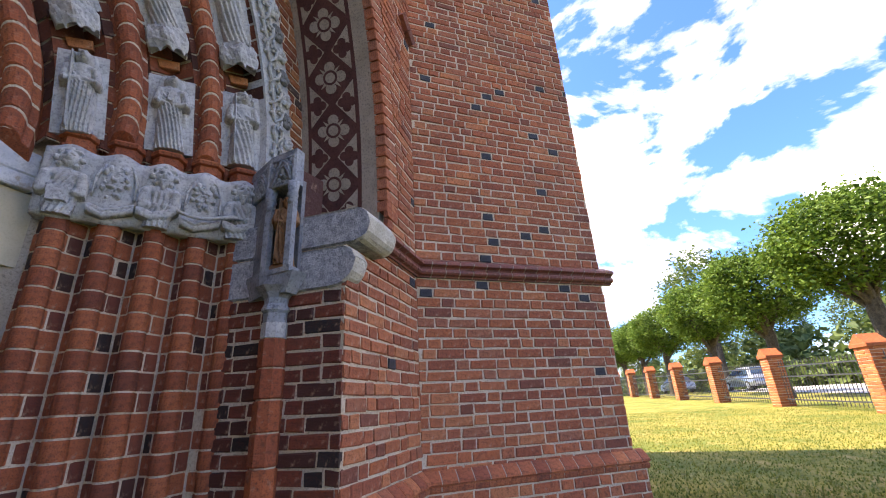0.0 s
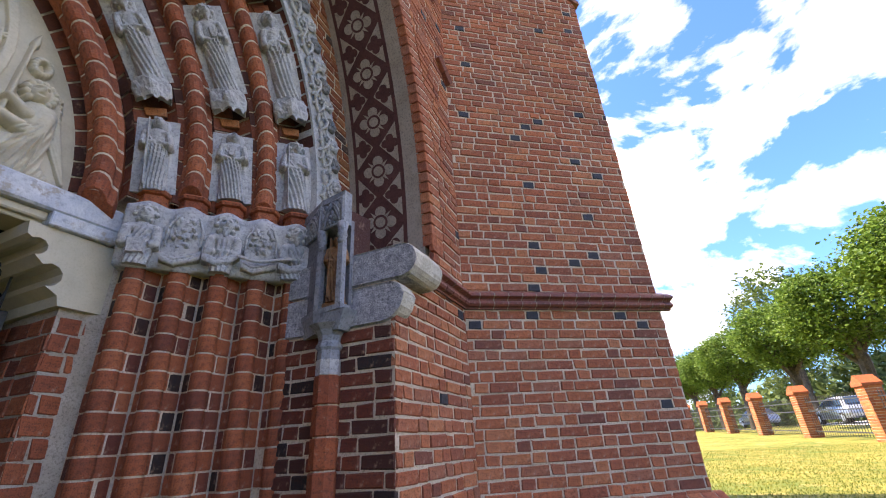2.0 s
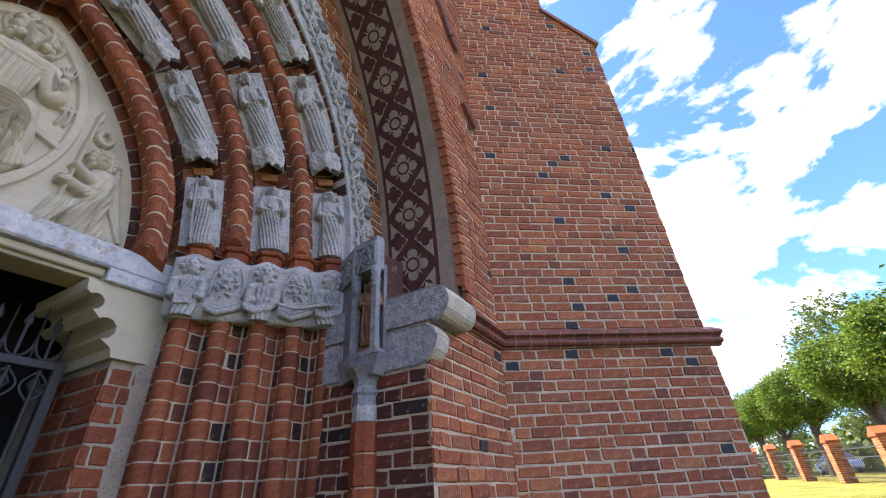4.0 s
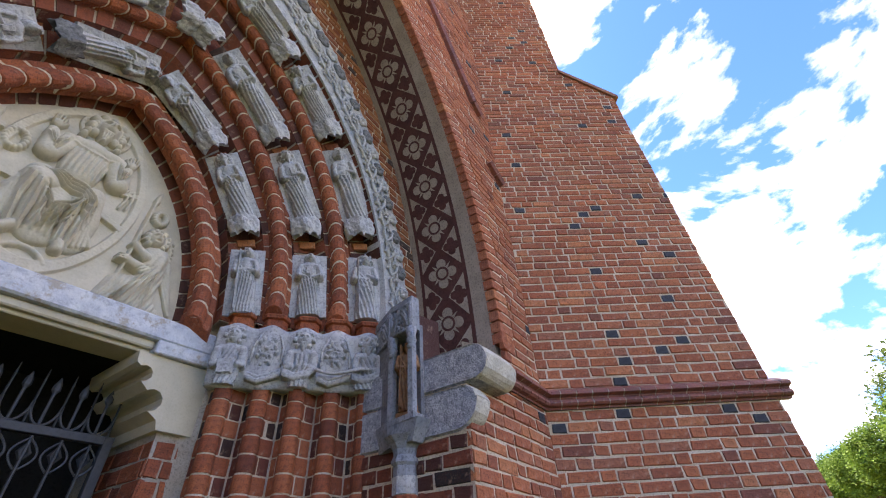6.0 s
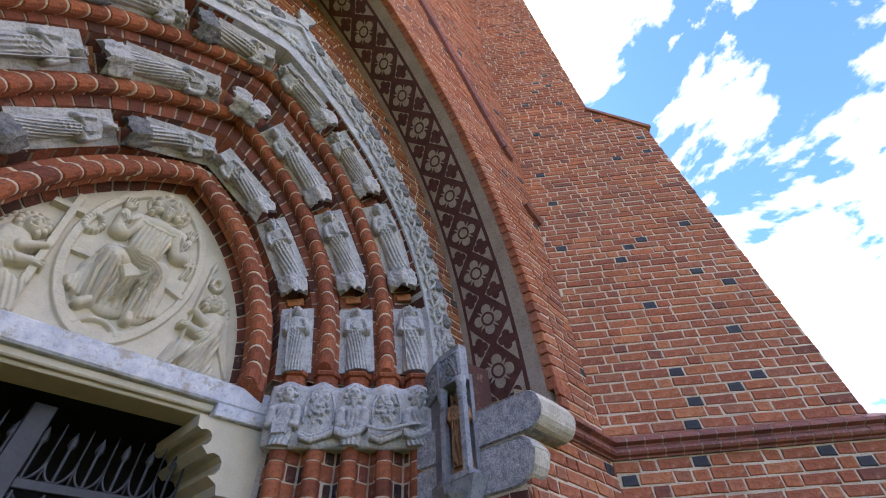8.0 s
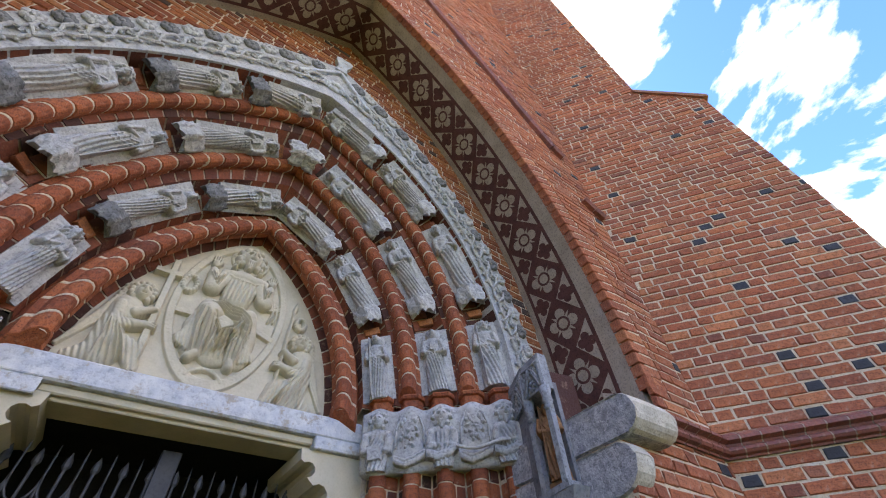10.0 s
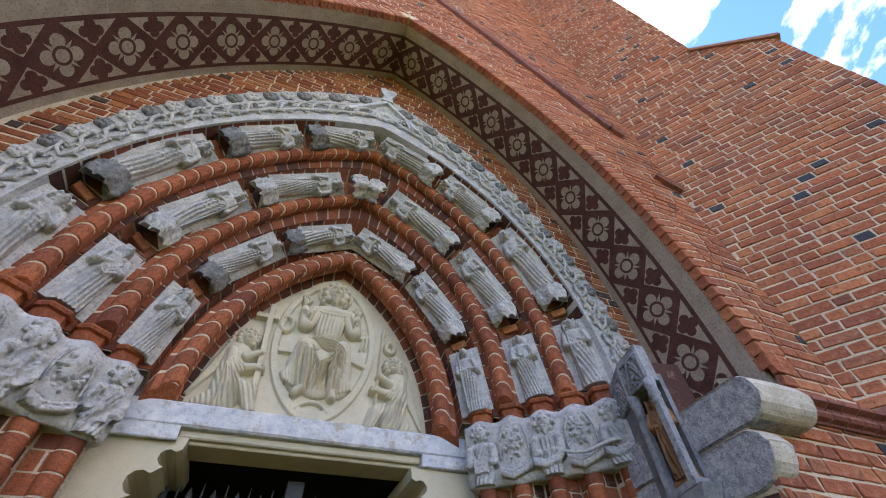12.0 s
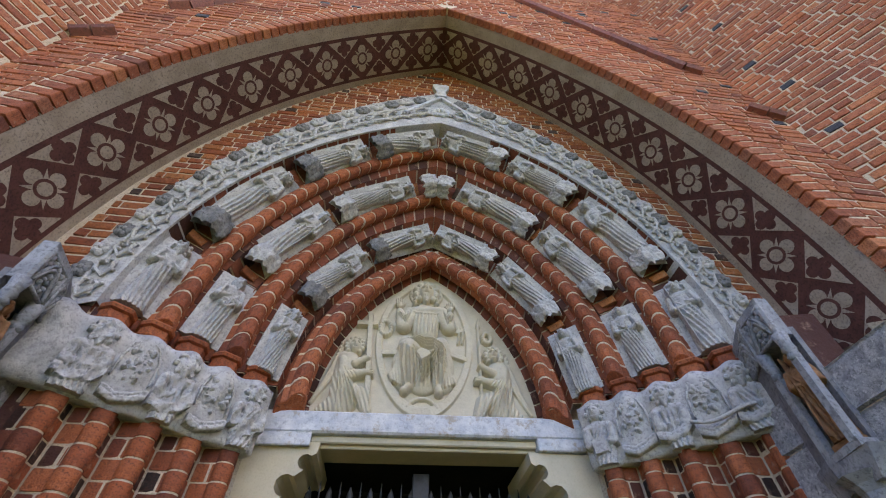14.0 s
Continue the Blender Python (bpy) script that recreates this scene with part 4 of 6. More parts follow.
def figure_mesh(h, w, seed, mat=stone, free=False):
    """A robed statuette in one piece with the slab it is carved from."""
    r = random.Random(seed)
    R = Relief(-w * 0.70, w * 0.70, 0, h, 0.0048)
    R.H += 0.004
    pose_ = r.uniform(-0.06, 0.06) * w
    body_ = R.roll([(0, 0.0), (pose_, 0.40 * h), (0, 0.74 * h)], [0.44 * w, 0.36 * w, 0.36 * w], [0.072, 0.078, 0.075])
    skirt = body_ * np.clip((0.60 * h - R.Z) / (0.06 * h), 0, 1)
    R.folds(skirt, r.choice((5, 6, 7)), w * 0.8, 0.0075, r.uniform(-0.25, 0.25), r.uniform(0, 6))
    R.roll([(-0.27 * w, 0.755 * h), (0.27 * w, 0.755 * h)], 0.17 * w, 0.07)
    s0 = r.choice((-1, 1))
    for k in range(4):
        R.line([(s0 * 0.34 * w, (0.74 - 0.06 * k) * h), (0.0, (0.56 - 0.05 * k) * h), (-s0 * 0.34 * w, (0.60 - 0.07 * k) * h)], 0.028 * w, 0.010)
    for e in (-1, 1):
        hx, hz = e * r.uniform(0.04, 0.14) * w, r.uniform(0.56, 0.67) * h
        R.roll([(e * 0.36 * w, 0.745 * h), (e * 0.43 * w, 0.59 * h), (hx, hz)], [0.12 * w, 0.14 * w, 0.085 * w], [0.04, 0.05, 0.045], 0.04)
        R.line([(e * 0.30 * w, 0.72 * h), (e * 0.36 * w, 0.60 * h)], 0.02 * w, -0.010)
        R.line([(e * 0.40 * w, 0.60 * h), (e * 0.44 * w, 0.36 * h)], 0.05 * w, 0.016)
    kind_ = r.randrange(4)
    if kind_ == 0:
        R.plate(s0 * 0.04 * w, 0.64 * h, 0.13 * w, 0.065 * h, 0.098, r.uniform(-0.2, 0.2))
    elif kind_ == 1:
        R.roll([(s0 * 0.30 * w, 0.05 * h), (s0 * 0.26 * w, 0.92 * h)], 0.035 * w, 0.03, 0.062)
    elif kind_ == 2:
        R.roll([(-0.2 * w, 0.50 * h), (0.0, 0.46 * h), (0.24 * w, 0.54 * h)], 0.06 * w, 0.03, 0.068)
    R.oval(0, 0.885 * h, 0.40 * w, 0.40 * w, 0.014, 0.0, 0.06)
    R.head(r.uniform(-0.05, 0.05) * w, 0.885 * h, min(0.205 * w, 0.078 * h), 0.075, 0.03, r.random() < 0.6, r.choice((0, 7, 9)), r.uniform(-0.6, 0.6))
    if r.random() < 0.4:
        R.plate(0, 0.955 * h, 0.17 * w, 0.022 * h, 0.072)
    R.weather(seed + 50, 0.0012)
    return R.mesh("archivolt_figure", mat, 0.0, (R.H > 0.012) if free else None, 0.03 if free else 0.06)


def canopy_mesh(w, seed):
    """A broken little canopy: faceted block with pierced gables and a jagged foot."""
    r = random.Random(seed)
    bm = bmesh.new()
    n, rows = 28, 9
    rings = []
    for j in range(rows):
        v = j / (rows - 1)
        ring = []
        for k in range(n):
            a = math.pi * (k / (n - 1))
            facet = max(abs(math.cos(a)), abs(math.cos(a - math.pi / 3)), abs(math.cos(a + math.pi / 3)))
            rad = w * (0.50 + 0.05 * math.sin(v * math.pi)) / facet * 0.93
            p = Vector((rad * math.cos(a), -rad * math.sin(a) * 1.12, w * 0.80 * v))
            arch = abs(math.sin(a * 3)) * (1 - abs(v - 0.5) * 1.6)
            p *= 1 + 0.09 * noise.noise(p * 34 + Vector((seed, 1, 2))) + (0.05 * (arch > 0.45)) - 0.03
            if j == 0:
                p.z += w * 0.16 * abs(math.sin(a * 4.5)) + r.uniform(-0.012, 0.012)
            ring.append(bm.verts.new(p))
        rings.append(ring)
    for a, b in zip(rings, rings[1:]):
        for k in range(n - 1):
            bm.faces.new((a[k], a[k + 1], b[k + 1], b[k]))
    c0, c1 = bm.verts.new((0, 0.0, w * 0.35)), bm.verts.new((0, 0.0, w * 0.84))
    for k in range(n - 1):
        bm.faces.new((rings[0][k + 1], rings[0][k], c0))
        bm.faces.new((rings[-1][k], rings[-1][k + 1], c1))
    bmesh.ops.recalc_face_normals(bm, faces=bm.faces)
    me = bpy.data.meshes.new("figure_canopy")
    bm.to_mesh(me)
    bm.free()
    # some canopies take the dark stone, their shade painted as colour
    me.materials.append(stone_dark if seed % 3 == 0 else stone)
    return me


SEATS = [([(0.0, 0.245), (0.385, 0.65), (0.755, 0.985)], [0.30, 0.67], 0.165), ([(0.02, 0.205), (0.335, 0.565), (0.665, 0.905)], [0.26, 0.59, 0.93], 0.18), ([(0.025, 0.185), (0.305, 0.51), (0.605, 0.755), (0.84, 0.985)], [0.235, 0.535, 0.77], 0.19)]
filler = mesh_from("filler_brick", *brick_shape(0.12, 0.06, 5, 0.06), orange_one)
for (niche, y), (figs, cans, w) in zip(NICHES, SEATS):
    for side in (1, -1):
        for i, (t0, t1) in enumerate(figs):
            h = (t1 - t0) * niche.length + 0.035
            m = niche.frame_at((t0 + t1) / 2, y, side, TURN) @ Matrix.Translation((0, -0.005, -h / 2))
            ob = obj("archivolt_figure", figure_mesh(h, w, i * 7 + side * 3 + int(w * 1000)), None, m)
            tagged(ob, "weathered grey stone robed statuette on the brick archivolt", "statue", "archivolt figures")
        for i, t in enumerate(cans):
            m = niche.frame_at(t, y, side, TURN) @ Matrix.Translation((0, 0.0, w * 0.02))
            ob = obj("figure_canopy", canopy_mesh(w * 1.22, i * 3 + side + int(w * 100)), None, m)
            tagged(ob, "carved stone canopy with a broken jagged foot", "canopy", "figure canopies")
            obj("filler_brick", filler, archivolt, niche.frame_at(t, y, side, TURN) @ Matrix.Translation((-0.06, 0.012, -0.06)))

# ---- tympanum relief ----


# one relief over the whole field
R = Relief(-0.84, 0.84, 2.90, 4.38, 0.0037)
inside = np.vectorize(lambda x, z: abs(x) < T.half_width(z) - 0.004)(R.X, R.Z)
CX = -0.03
# almond frame: a flat raised band
ax, az = (R.X - CX) / 0.385, (R.Z - 3.575) / 0.655
almond = np.hypot(ax * (1 + 0.10 * az * az), az)
R.H = np.maximum(R.H, 0.024 * np.clip((0.075 - abs(almond - 0.925)) / 0.02, 0, 1))
# rainbow seat, foot arc
for e, x0, x1, tilt in ((-1, -0.345, -0.20, 0.06), (1, 0.16, 0.30, -0.32)):
    R.plate((x0 + x1) / 2, 3.435, 0.085, 0.024, 0.03, tilt)
R.roll([(CX + 0.12 * math.sin(a), 2.95 + 0.125 * math.cos(a)) for a in [radians(v) for v in range(-60, 61, 15)]], 0.016, 0.03)
# cross, spear, scourge
R.plate(-0.442, 3.37, 0.024, 0.44, 0.045, 0.085)
R.plate(-0.490, 3.685, 0.088, 0.024, 0.045, 0.05)
R.roll([(0.395, 2.93), (0.405, 3.72)], 0.011, 0.03, 0.012)
R.roll([(0.405, 3.70), (0.41, 3.75), (0.412, 3.82)], [0.006, 0.02, 0.005], 0.03, 0.01)
for k in range(4):
    R.roll([(0.215, 3.66), (0.24 + 0.028 * k, 3.735 - 0.012 * k), (0.25 + 0.032 * k, 3.64), (0.235 + 0.036 * k, 3.56 + 0.01 * k)], 0.009, 0.02, 0.004)
# wreaths
for x, z, rx, rz in ((-0.345, 3.665, 0.045, 0.066), (0.475, 3.63, 0.036, 0.048)):
    for k in range(16):
        a = 2 * math.pi * k / 16
        R.oval(x + rx * math.cos(a), z + rz * math.sin(a), 0.021, 0.021, 0.04)
# seated figure: spread mantle, knees, legs, torso
mantle = R.roll([(-0.17, 3.54), (-0.17, 3.36), (-0.15, 3.20)], [0.06, 0.10, 0.085], [0.05, 0.06, 0.045])
mantle |= R.roll([(0.10, 3.55), (0.11, 3.36), (0.11, 3.20)], [0.06, 0.09, 0.08], [0.05, 0.06, 0.045])
mantle |= R.roll([(CX, 3.52), (CX, 3.22)], 0.12, 0.055)
for e, kx, kz, fx in ((-1, -0.165, 3.475, -0.135), (1, 0.075, 3.465, 0.075)):
    R.roll([(CX + e * 0.05, 3.53), (kx, kz), (kx + 0.01, 3.40), (fx, 3.17)], [0.075, 0.075, 0.07, 0.05], [0.07, 0.10, 0.095, 0.06])
    for k in range(5):
        R.line([(kx + e * 0.05 - e * 0.022 * k, kz - 0.01 * k), (kx + e * (0.06 - 0.03 * k), 3.32), (fx + e * (0.05 - 0.022 * k), 3.155)], 0.0065, 0.034 * (1 if k % 2 else -0.8))
    R.roll([(fx, 3.15), (fx - 0.01 + e * 0.02, 3.115)], [0.026, 0.03], 0.05, 0.02)
    for k in range(4):
        R.roll([(kx + e * (0.065 + 0.006 * k), 3.42 - 0.05 * k), (kx + e * (0.05 + 0.02 * k), 3.30 - 0.02 * k), (fx + e * (0.06 + 0.022 * k), 3.165 + 0.012 * k)], [0.012, 0.018, 0.014], 0.028, 0.022)
for k in range(6):
    R.line([(-0.12 + 0.006 * k, 3.47 - 0.018 * k), (-0.05, 3.36 - 0.035 * k), (0.055, 3.44 - 0.03 * k)], 0.0065, 0.034 * (1 if k % 2 else -0.8))
for k in range(5):
    x = -0.075 + 0.026 * k
    R.line([(x, 3.36), (x + 0.006 * (k - 2), 3.16)], 0.007, 0.024)
torso = R.roll([(CX, 3.66), (CX, 3.74), (CX - 0.005, 3.81)], [0.105, 0.12, 0.125], [0.078, 0.08, 0.07])
R.folds(torso * np.clip((3.80 - R.Z) / 0.03, 0, 1) * np.clip((R.Z - 3.60) / 0.03, 0, 1), 9, 0.25, 0.007, 0.0, 1.0)
R.roll([(-0.125, 3.84), (0.08, 3.855)], 0.05, 0.075)
R.line([(-0.15, 3.815), (CX, 3.79), (0.11, 3.825)], 0.008, 0.012)
for k in range(4):
    R.line([(-0.165, 3.615 - 0.014 * k), (-0.06, 3.565 - 0.022 * k), (0.04, 3.545 - 0.028 * k), (0.13, 3.46 - 0.06 * k)], 0.0075, 0.022)
    R.line([(-0.165, 3.603 - 0.014 * k), (-0.06, 3.552 - 0.022 * k), (0.04, 3.532 - 0.028 * k), (0.12, 3.45 - 0.06 * k)], 0.0055, -0.016)
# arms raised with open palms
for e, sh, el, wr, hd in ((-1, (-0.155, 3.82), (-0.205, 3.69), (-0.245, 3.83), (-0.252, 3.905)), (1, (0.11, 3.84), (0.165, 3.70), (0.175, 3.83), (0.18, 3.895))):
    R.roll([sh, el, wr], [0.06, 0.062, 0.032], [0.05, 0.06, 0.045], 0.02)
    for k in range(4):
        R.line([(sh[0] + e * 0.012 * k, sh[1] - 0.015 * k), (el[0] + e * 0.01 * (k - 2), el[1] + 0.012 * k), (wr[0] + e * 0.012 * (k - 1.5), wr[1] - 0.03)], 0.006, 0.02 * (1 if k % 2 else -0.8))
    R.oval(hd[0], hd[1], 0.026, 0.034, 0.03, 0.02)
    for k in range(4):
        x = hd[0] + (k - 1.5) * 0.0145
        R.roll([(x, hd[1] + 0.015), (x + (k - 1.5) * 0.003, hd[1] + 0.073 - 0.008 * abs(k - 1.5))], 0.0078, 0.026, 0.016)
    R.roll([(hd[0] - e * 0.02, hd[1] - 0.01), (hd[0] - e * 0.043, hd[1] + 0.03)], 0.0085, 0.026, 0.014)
# halo with a cross, then the head
R.oval(CX, 4.05, 0.145, 0.135, 0.022, 0.0, 0.05)
for p_, q_ in (((CX, 4.10), (CX, 4.18)), ((CX - 0.06, 4.05), (CX - 0.14, 4.05)), ((CX + 0.06, 4.05), (CX + 0.14, 4.05))):
    R.line([p_, q_], 0.012, 0.008)
R.head(CX, 4.04, 0.074, 0.085, 0.03, True, 9)
for e in (-1, 1):
    for k in range(4):
        R.oval(CX + e * (0.078 + 0.006 * k), 4.05 - 0.04 * k, 0.022, 0.024, 0.055, 0.015)
# kneeling winged figures
for s, hx, hz in ((-1, -0.564, 3.455), (1, 0.515, 3.445)):
    X_ = lambda v, hx=hx, s=s: hx + s * v
    # wing: rows of feathers fanned out behind the shoulder
    for q in range(9):
        x0, z0 = X_(0.05 + 0.006 * q), hz + 0.075 - q * 0.035
        x1, z1 = X_(0.085 + 0.018 * q), hz - 0.05 - q * 0.050
        x1 = s * min(abs(x1), T.half_width(max(z1, 2.93)) - 0.035)
        R.roll([(x0, z0), ((x0 + x1) / 2 + s * 0.012, (z0 + z1) / 2), (x1, max(z1, 2.96))], [0.018, 0.022, 0.012], 0.016, 0.010 + 0.002 * (q % 2))
        R.line([(x0, z0), (x1, max(z1, 2.96))], 0.004, -0.006)
    for q in range(5):
        for k in range(3):
            R.oval(X_(0.055 + 0.02 * k + 0.006 * q), hz + 0.06 - 0.035 * q - 0.01 * k, 0.014, 0.018, 0.03)
    gown = R.roll([(X_(0.03), hz - 0.11), (X_(0.045), hz - 0.27), (X_(0.02), 3.02)], [0.085, 0.075, 0.10], [0.06, 0.055, 0.06])
    gown |= R.roll([(X_(0.02), 3.10), (X_(-0.10), 3.07), (X_(-0.155), 2.97)], [0.08, 0.065, 0.035], [0.06, 0.055, 0.04])
    gown |= R.roll([(X_(0.04), 3.03), (X_(0.10), 2.985), (X_(0.16), 2.96)], [0.08, 0.055, 0.03], [0.055, 0.045, 0.035])
    R.folds(gown * np.clip((3.27 - R.Z) / 0.05, 0, 1), 6, 0.19, 0.0055, -s * 0.35, 0.6)
    for k in range(5):
        R.line([(X_(0.075 - 0.01 * k), 3.24), (X_(0.055 - 0.025 * k), 3.10), (X_(0.05 - 0.042 * k), 2.955)], 0.006, 0.02)
    R.roll([(X_(0.06), hz - 0.125), (X_(0.035), hz - 0.25), (X_(-0.13), hz - 0.215)], [0.036, 0.04, 0.024], [0.04, 0.042, 0.04], 0.032)
    for k in range(3):
        R.line([(X_(0.04 - 0.02 * k), hz - 0.20), (X_(0.0 - 0.03 * k), hz - 0.265)], 0.006, -0.010)
    for k in range(3):
        R.roll([(X_(-0.12), hz - 0.20 - 0.014 * k), (X_(-0.165), hz - 0.205 - 0.014 * k)], 0.009, 0.03, 0.04)
    R.roll([(X_(-0.03), hz - 0.15), (X_(-0.12), hz - 0.10)], [0.035, 0.02], 0.045, 0.03)
    R.head(hx - s * 0.005, hz, 0.052, 0.07, 0.025, False, 11, -s * 0.5)
R.H *= 1.12
R.weather(5, 0.0008)
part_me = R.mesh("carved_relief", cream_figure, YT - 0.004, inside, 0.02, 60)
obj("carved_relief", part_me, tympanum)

# ---- frieze reliefs ----
for side in (1, -1):
    fr = bpy.data.objects["capital_frieze" if side > 0 else "capital_frieze.001"]
    for i, f in enumerate((0.085, 0.29, 0.495, 0.70, 0.905)):
        rr = random.Random(40 + i + side)
        R = Relief(-0.10, 0.10, 0.0, 0.385, 0.0046)
        if i % 2 == 0:
            big = 1.25 if i == 4 else 1.0
            bust = R.roll([(0, 0.02), (0, 0.13), (0, 0.20)], [0.062 * big, 0.078, 0.07], [0.045, 0.05, 0.05])
            R.folds(bust * np.clip((0.22 - R.Z) / 0.03, 0, 1), 6, 0.16, 0.006, 0.2 * (i - 2), i)
            R.roll([(-0.058, 0.215), (0.058, 0.215)], 0.036, 0.048)
            for e in (-1, 1):
                R.roll([(e * 0.075, 0.205), (e * 0.080, 0.12), (e * 0.02, 0.125)], [0.024, 0.028, 0.017], 0.03, 0.03)
                R.line([(e * 0.045, 0.20), (e * 0.03, 0.05)], 0.008, -0.012)
            if i == 0:
                R.plate(-0.01, 0.10, 0.045, 0.05, 0.066, 0.1)
            else:
                R.roll([(-0.095, 0.075), (-0.03, 0.055), (0.04, 0.075), (0.095, 0.125)], 0.026, 0.02, 0.042)
            R.head(0.0, 0.305, 0.042 * (1.1 if i else 1.0), 0.058, 0.022, i > 0, 7)
            R.plate(0, 0.355, 0.045, 0.012, 0.05)
        else:
            R.oval(0, 0.215, 0.072, 0.10, 0.025)
            for k in range(34):
                a, q = rr.uniform(0, 6.28), rr.uniform(0.2, 1.0)
                R.oval(0.07 * q * math.cos(a), 0.215 + 0.10 * q * math.sin(a), rr.uniform(0.009, 0.017), rr.uniform(0.009, 0.017), 0.026, rr.uniform(0.012, 0.026))
            for e in (-1, 1):
                R.roll([(e * 0.09, 0.14), (e * 0.088, 0.25), (e * 0.06, 0.33), (e * 0.015, 0.355)], [0.007, 0.010, 0.011, 0.009], 0.024, 0.006)
                R.oval(e * 0.035, 0.30, 0.02, 0.028, 0.05)
                R.line([(e * 0.02, 0.21), (e * 0.05, 0.235)], 0.009, -0.018)
            R.roll([(-0.095, 0.06), (-0.03, 0.035), (0.03, 0.055), (0.095, 0.085)], 0.028, 0.03, 0.015)
            R.line([(-0.09, 0.065), (-0.03, 0.04), (0.03, 0.06), (0.09, 0.09)], 0.006, -0.010)
        R.weather(i + 9 * side, 0.0012 if side > 0 else 0.004)
        if side < 0:
            R.H = np.minimum(R.H, 0.055 + 0.02 * np.sin(R.X * 60 + i) * np.sin(R.Z * 37 + 2 * i))
        me = R.mesh("bust" if i % 2 == 0 else "foliage", stone, 0.0, R.H > 0.006, 0.06)
        obj("bust" if i % 2 == 0 else "foliage", me, fr, jamb_frame(side, f, 2.555, 0.085 if i % 2 == 0 else 0.082))
    # scroll ribbon across the busts
    if side > 0:
        bm = bmesh.new()
        tube(bm, [jamb_frame(side, f, 2.65 + 0.02 * math.sin(f * 16), 0.16).translation for f in [0.58 + 0.03 * k for k in range(12)]], 0.011, 6)
        part("scroll", bm, stone, fr, "", True)

# ---- hood carving ----


def blob_mesh(name, parts, mat, seed):
    bm = bmesh.new()
    for c, r in parts:
        ellipsoid(bm, c, r, 8, 6)
    for v in bm.verts:
        v.co += noise.noise_vector(v.co * 45 + Vector((seed, 0, 0))) * 0.006
    bmesh.ops.recalc_face_normals(bm, faces=bm.faces)
    me = bpy.data.meshes.new(name)
    bm.to_mesh(me)
    bm.free()
    me.materials.append(mat)
    return me


rose = [blob_mesh("rosette", [((0.035 * math.cos(k * 1.05), -0.012, 0.035 * math.sin(k * 1.05)), (0.026, 0.022, 0.026)) for k in range(6)] + [((0, -0.02, 0), (0.02, 0.022, 0.02))], stone_dark if s else stone, s) for s in range(2)]


def leaf_scroll_mesh(seed):
    bm = bmesh.new()
    r = random.Random(seed)
    for s in (-1, 1):
        tube(bm, [(0.0, -0.01, -0.07), (s * 0.045, -0.025, -0.02), (s * 0.05, -0.03, 0.035), (s * 0.015, -0.025, 0.055), (s * 0.005, -0.02, 0.03)], [0.008, 0.012, 0.013, 0.011, 0.006], 6)
        for k in range(4):
            a = r.uniform(0, 6)
            ellipsoid(bm, (s * 0.05 + 0.02 * math.cos(a), -0.012, 0.02 + 0.045 * math.sin(a)), (0.016, 0.016, 0.012), 6, 5)
    bmesh.ops.recalc_face_normals(bm, faces=bm.faces)
    me = bpy.data.meshes.new("leaf_scroll")
    bm.to_mesh(me)
    bm.free()
    me.materials.append(stone)
    return me


scrolls = [leaf_scroll_mesh(s) for s in range(3)]
for side in (1, -1):
    n = 22
    for i in range(n):
        t = 0.03 + 0.95 * i / n
        (xi, zi), (xo, zo) = HOOD_IN.at(t, 0, side), HOOD_OUT.at(t, 0, side)
        for f, me, nm in ((0.80, rose[i % 2], "rosette"), (0.34, scrolls[i % 3], "leaf_scroll")):
            if f > 0.5 and i % 2:
                f = 0.78
            m = Matrix.Translation((xi + (xo - xi) * f, YW - 0.035, zi + (zo - zi) * f)) @ Matrix.Rotation(-t * HOOD_OUT.end * side, 4, "Y") @ Matrix.Rotation(rng.uniform(-0.3, 0.3), 4, "Y")
            sc = 0.9 + 0.5 * t
            obj(nm, me, hood, m @ Matrix.Diagonal((sc, 1, sc * rng.uniform(0.9, 1.15), 1)))
    # raised rib between the two rows of carving
    bm = bmesh.new()
    tube(bm, [(lambda p, q: (p[0] + (q[0] - p[0]) * 0.58, YW - 0.038, p[1] + (q[1] - p[1]) * 0.58))(HOOD_IN.at(t / 30, 0, side), HOOD_OUT.at(t / 30, 0, side)) for t in range(30)], 0.014, 6)
    part("rib", bm, stone, hood, "", True)
apex = HOOD_OUT.zs + HOOD_OUT.h
bm = bmesh.new()
extrude_poly(bm, [(x, apex + z) for x, z in ((-0.07, -0.12), (0.07, -0.12), (0.05, 0.0), (0.09, 0.12), (0.10, 0.2), (0.06, 0.23), (0.0, 0.21), (-0.06, 0.23), (-0.10, 0.2), (-0.09, 0.12), (-0.05, 0.0))], 0.06, Matrix.Translation((0, YW, 0)), 0.02)
part("finial", bm, limewash, hood)
bm = bmesh.new()
for s in (-1, 1):
    add_box(bm, -0.02, 0.02, -0.075, 0, -0.30, 0.30, 0.006, Matrix.Translation((s * 0.19, YW, apex - 0.42)) @ Matrix.Rotation(radians(-38 * s), 4, "Y"))
for k in range(9):
    a = k * 0.7
    ellipsoid(bm, (0.08 * math.cos(a), YW - 0.04, apex - 0.55 + 0.07 * math.sin(a)), (0.035, 0.03, 0.03), 8, 6)
part("gable_panel", bm, limewash, hood)

# ---- niche tabernacles on slender colonnettes ----


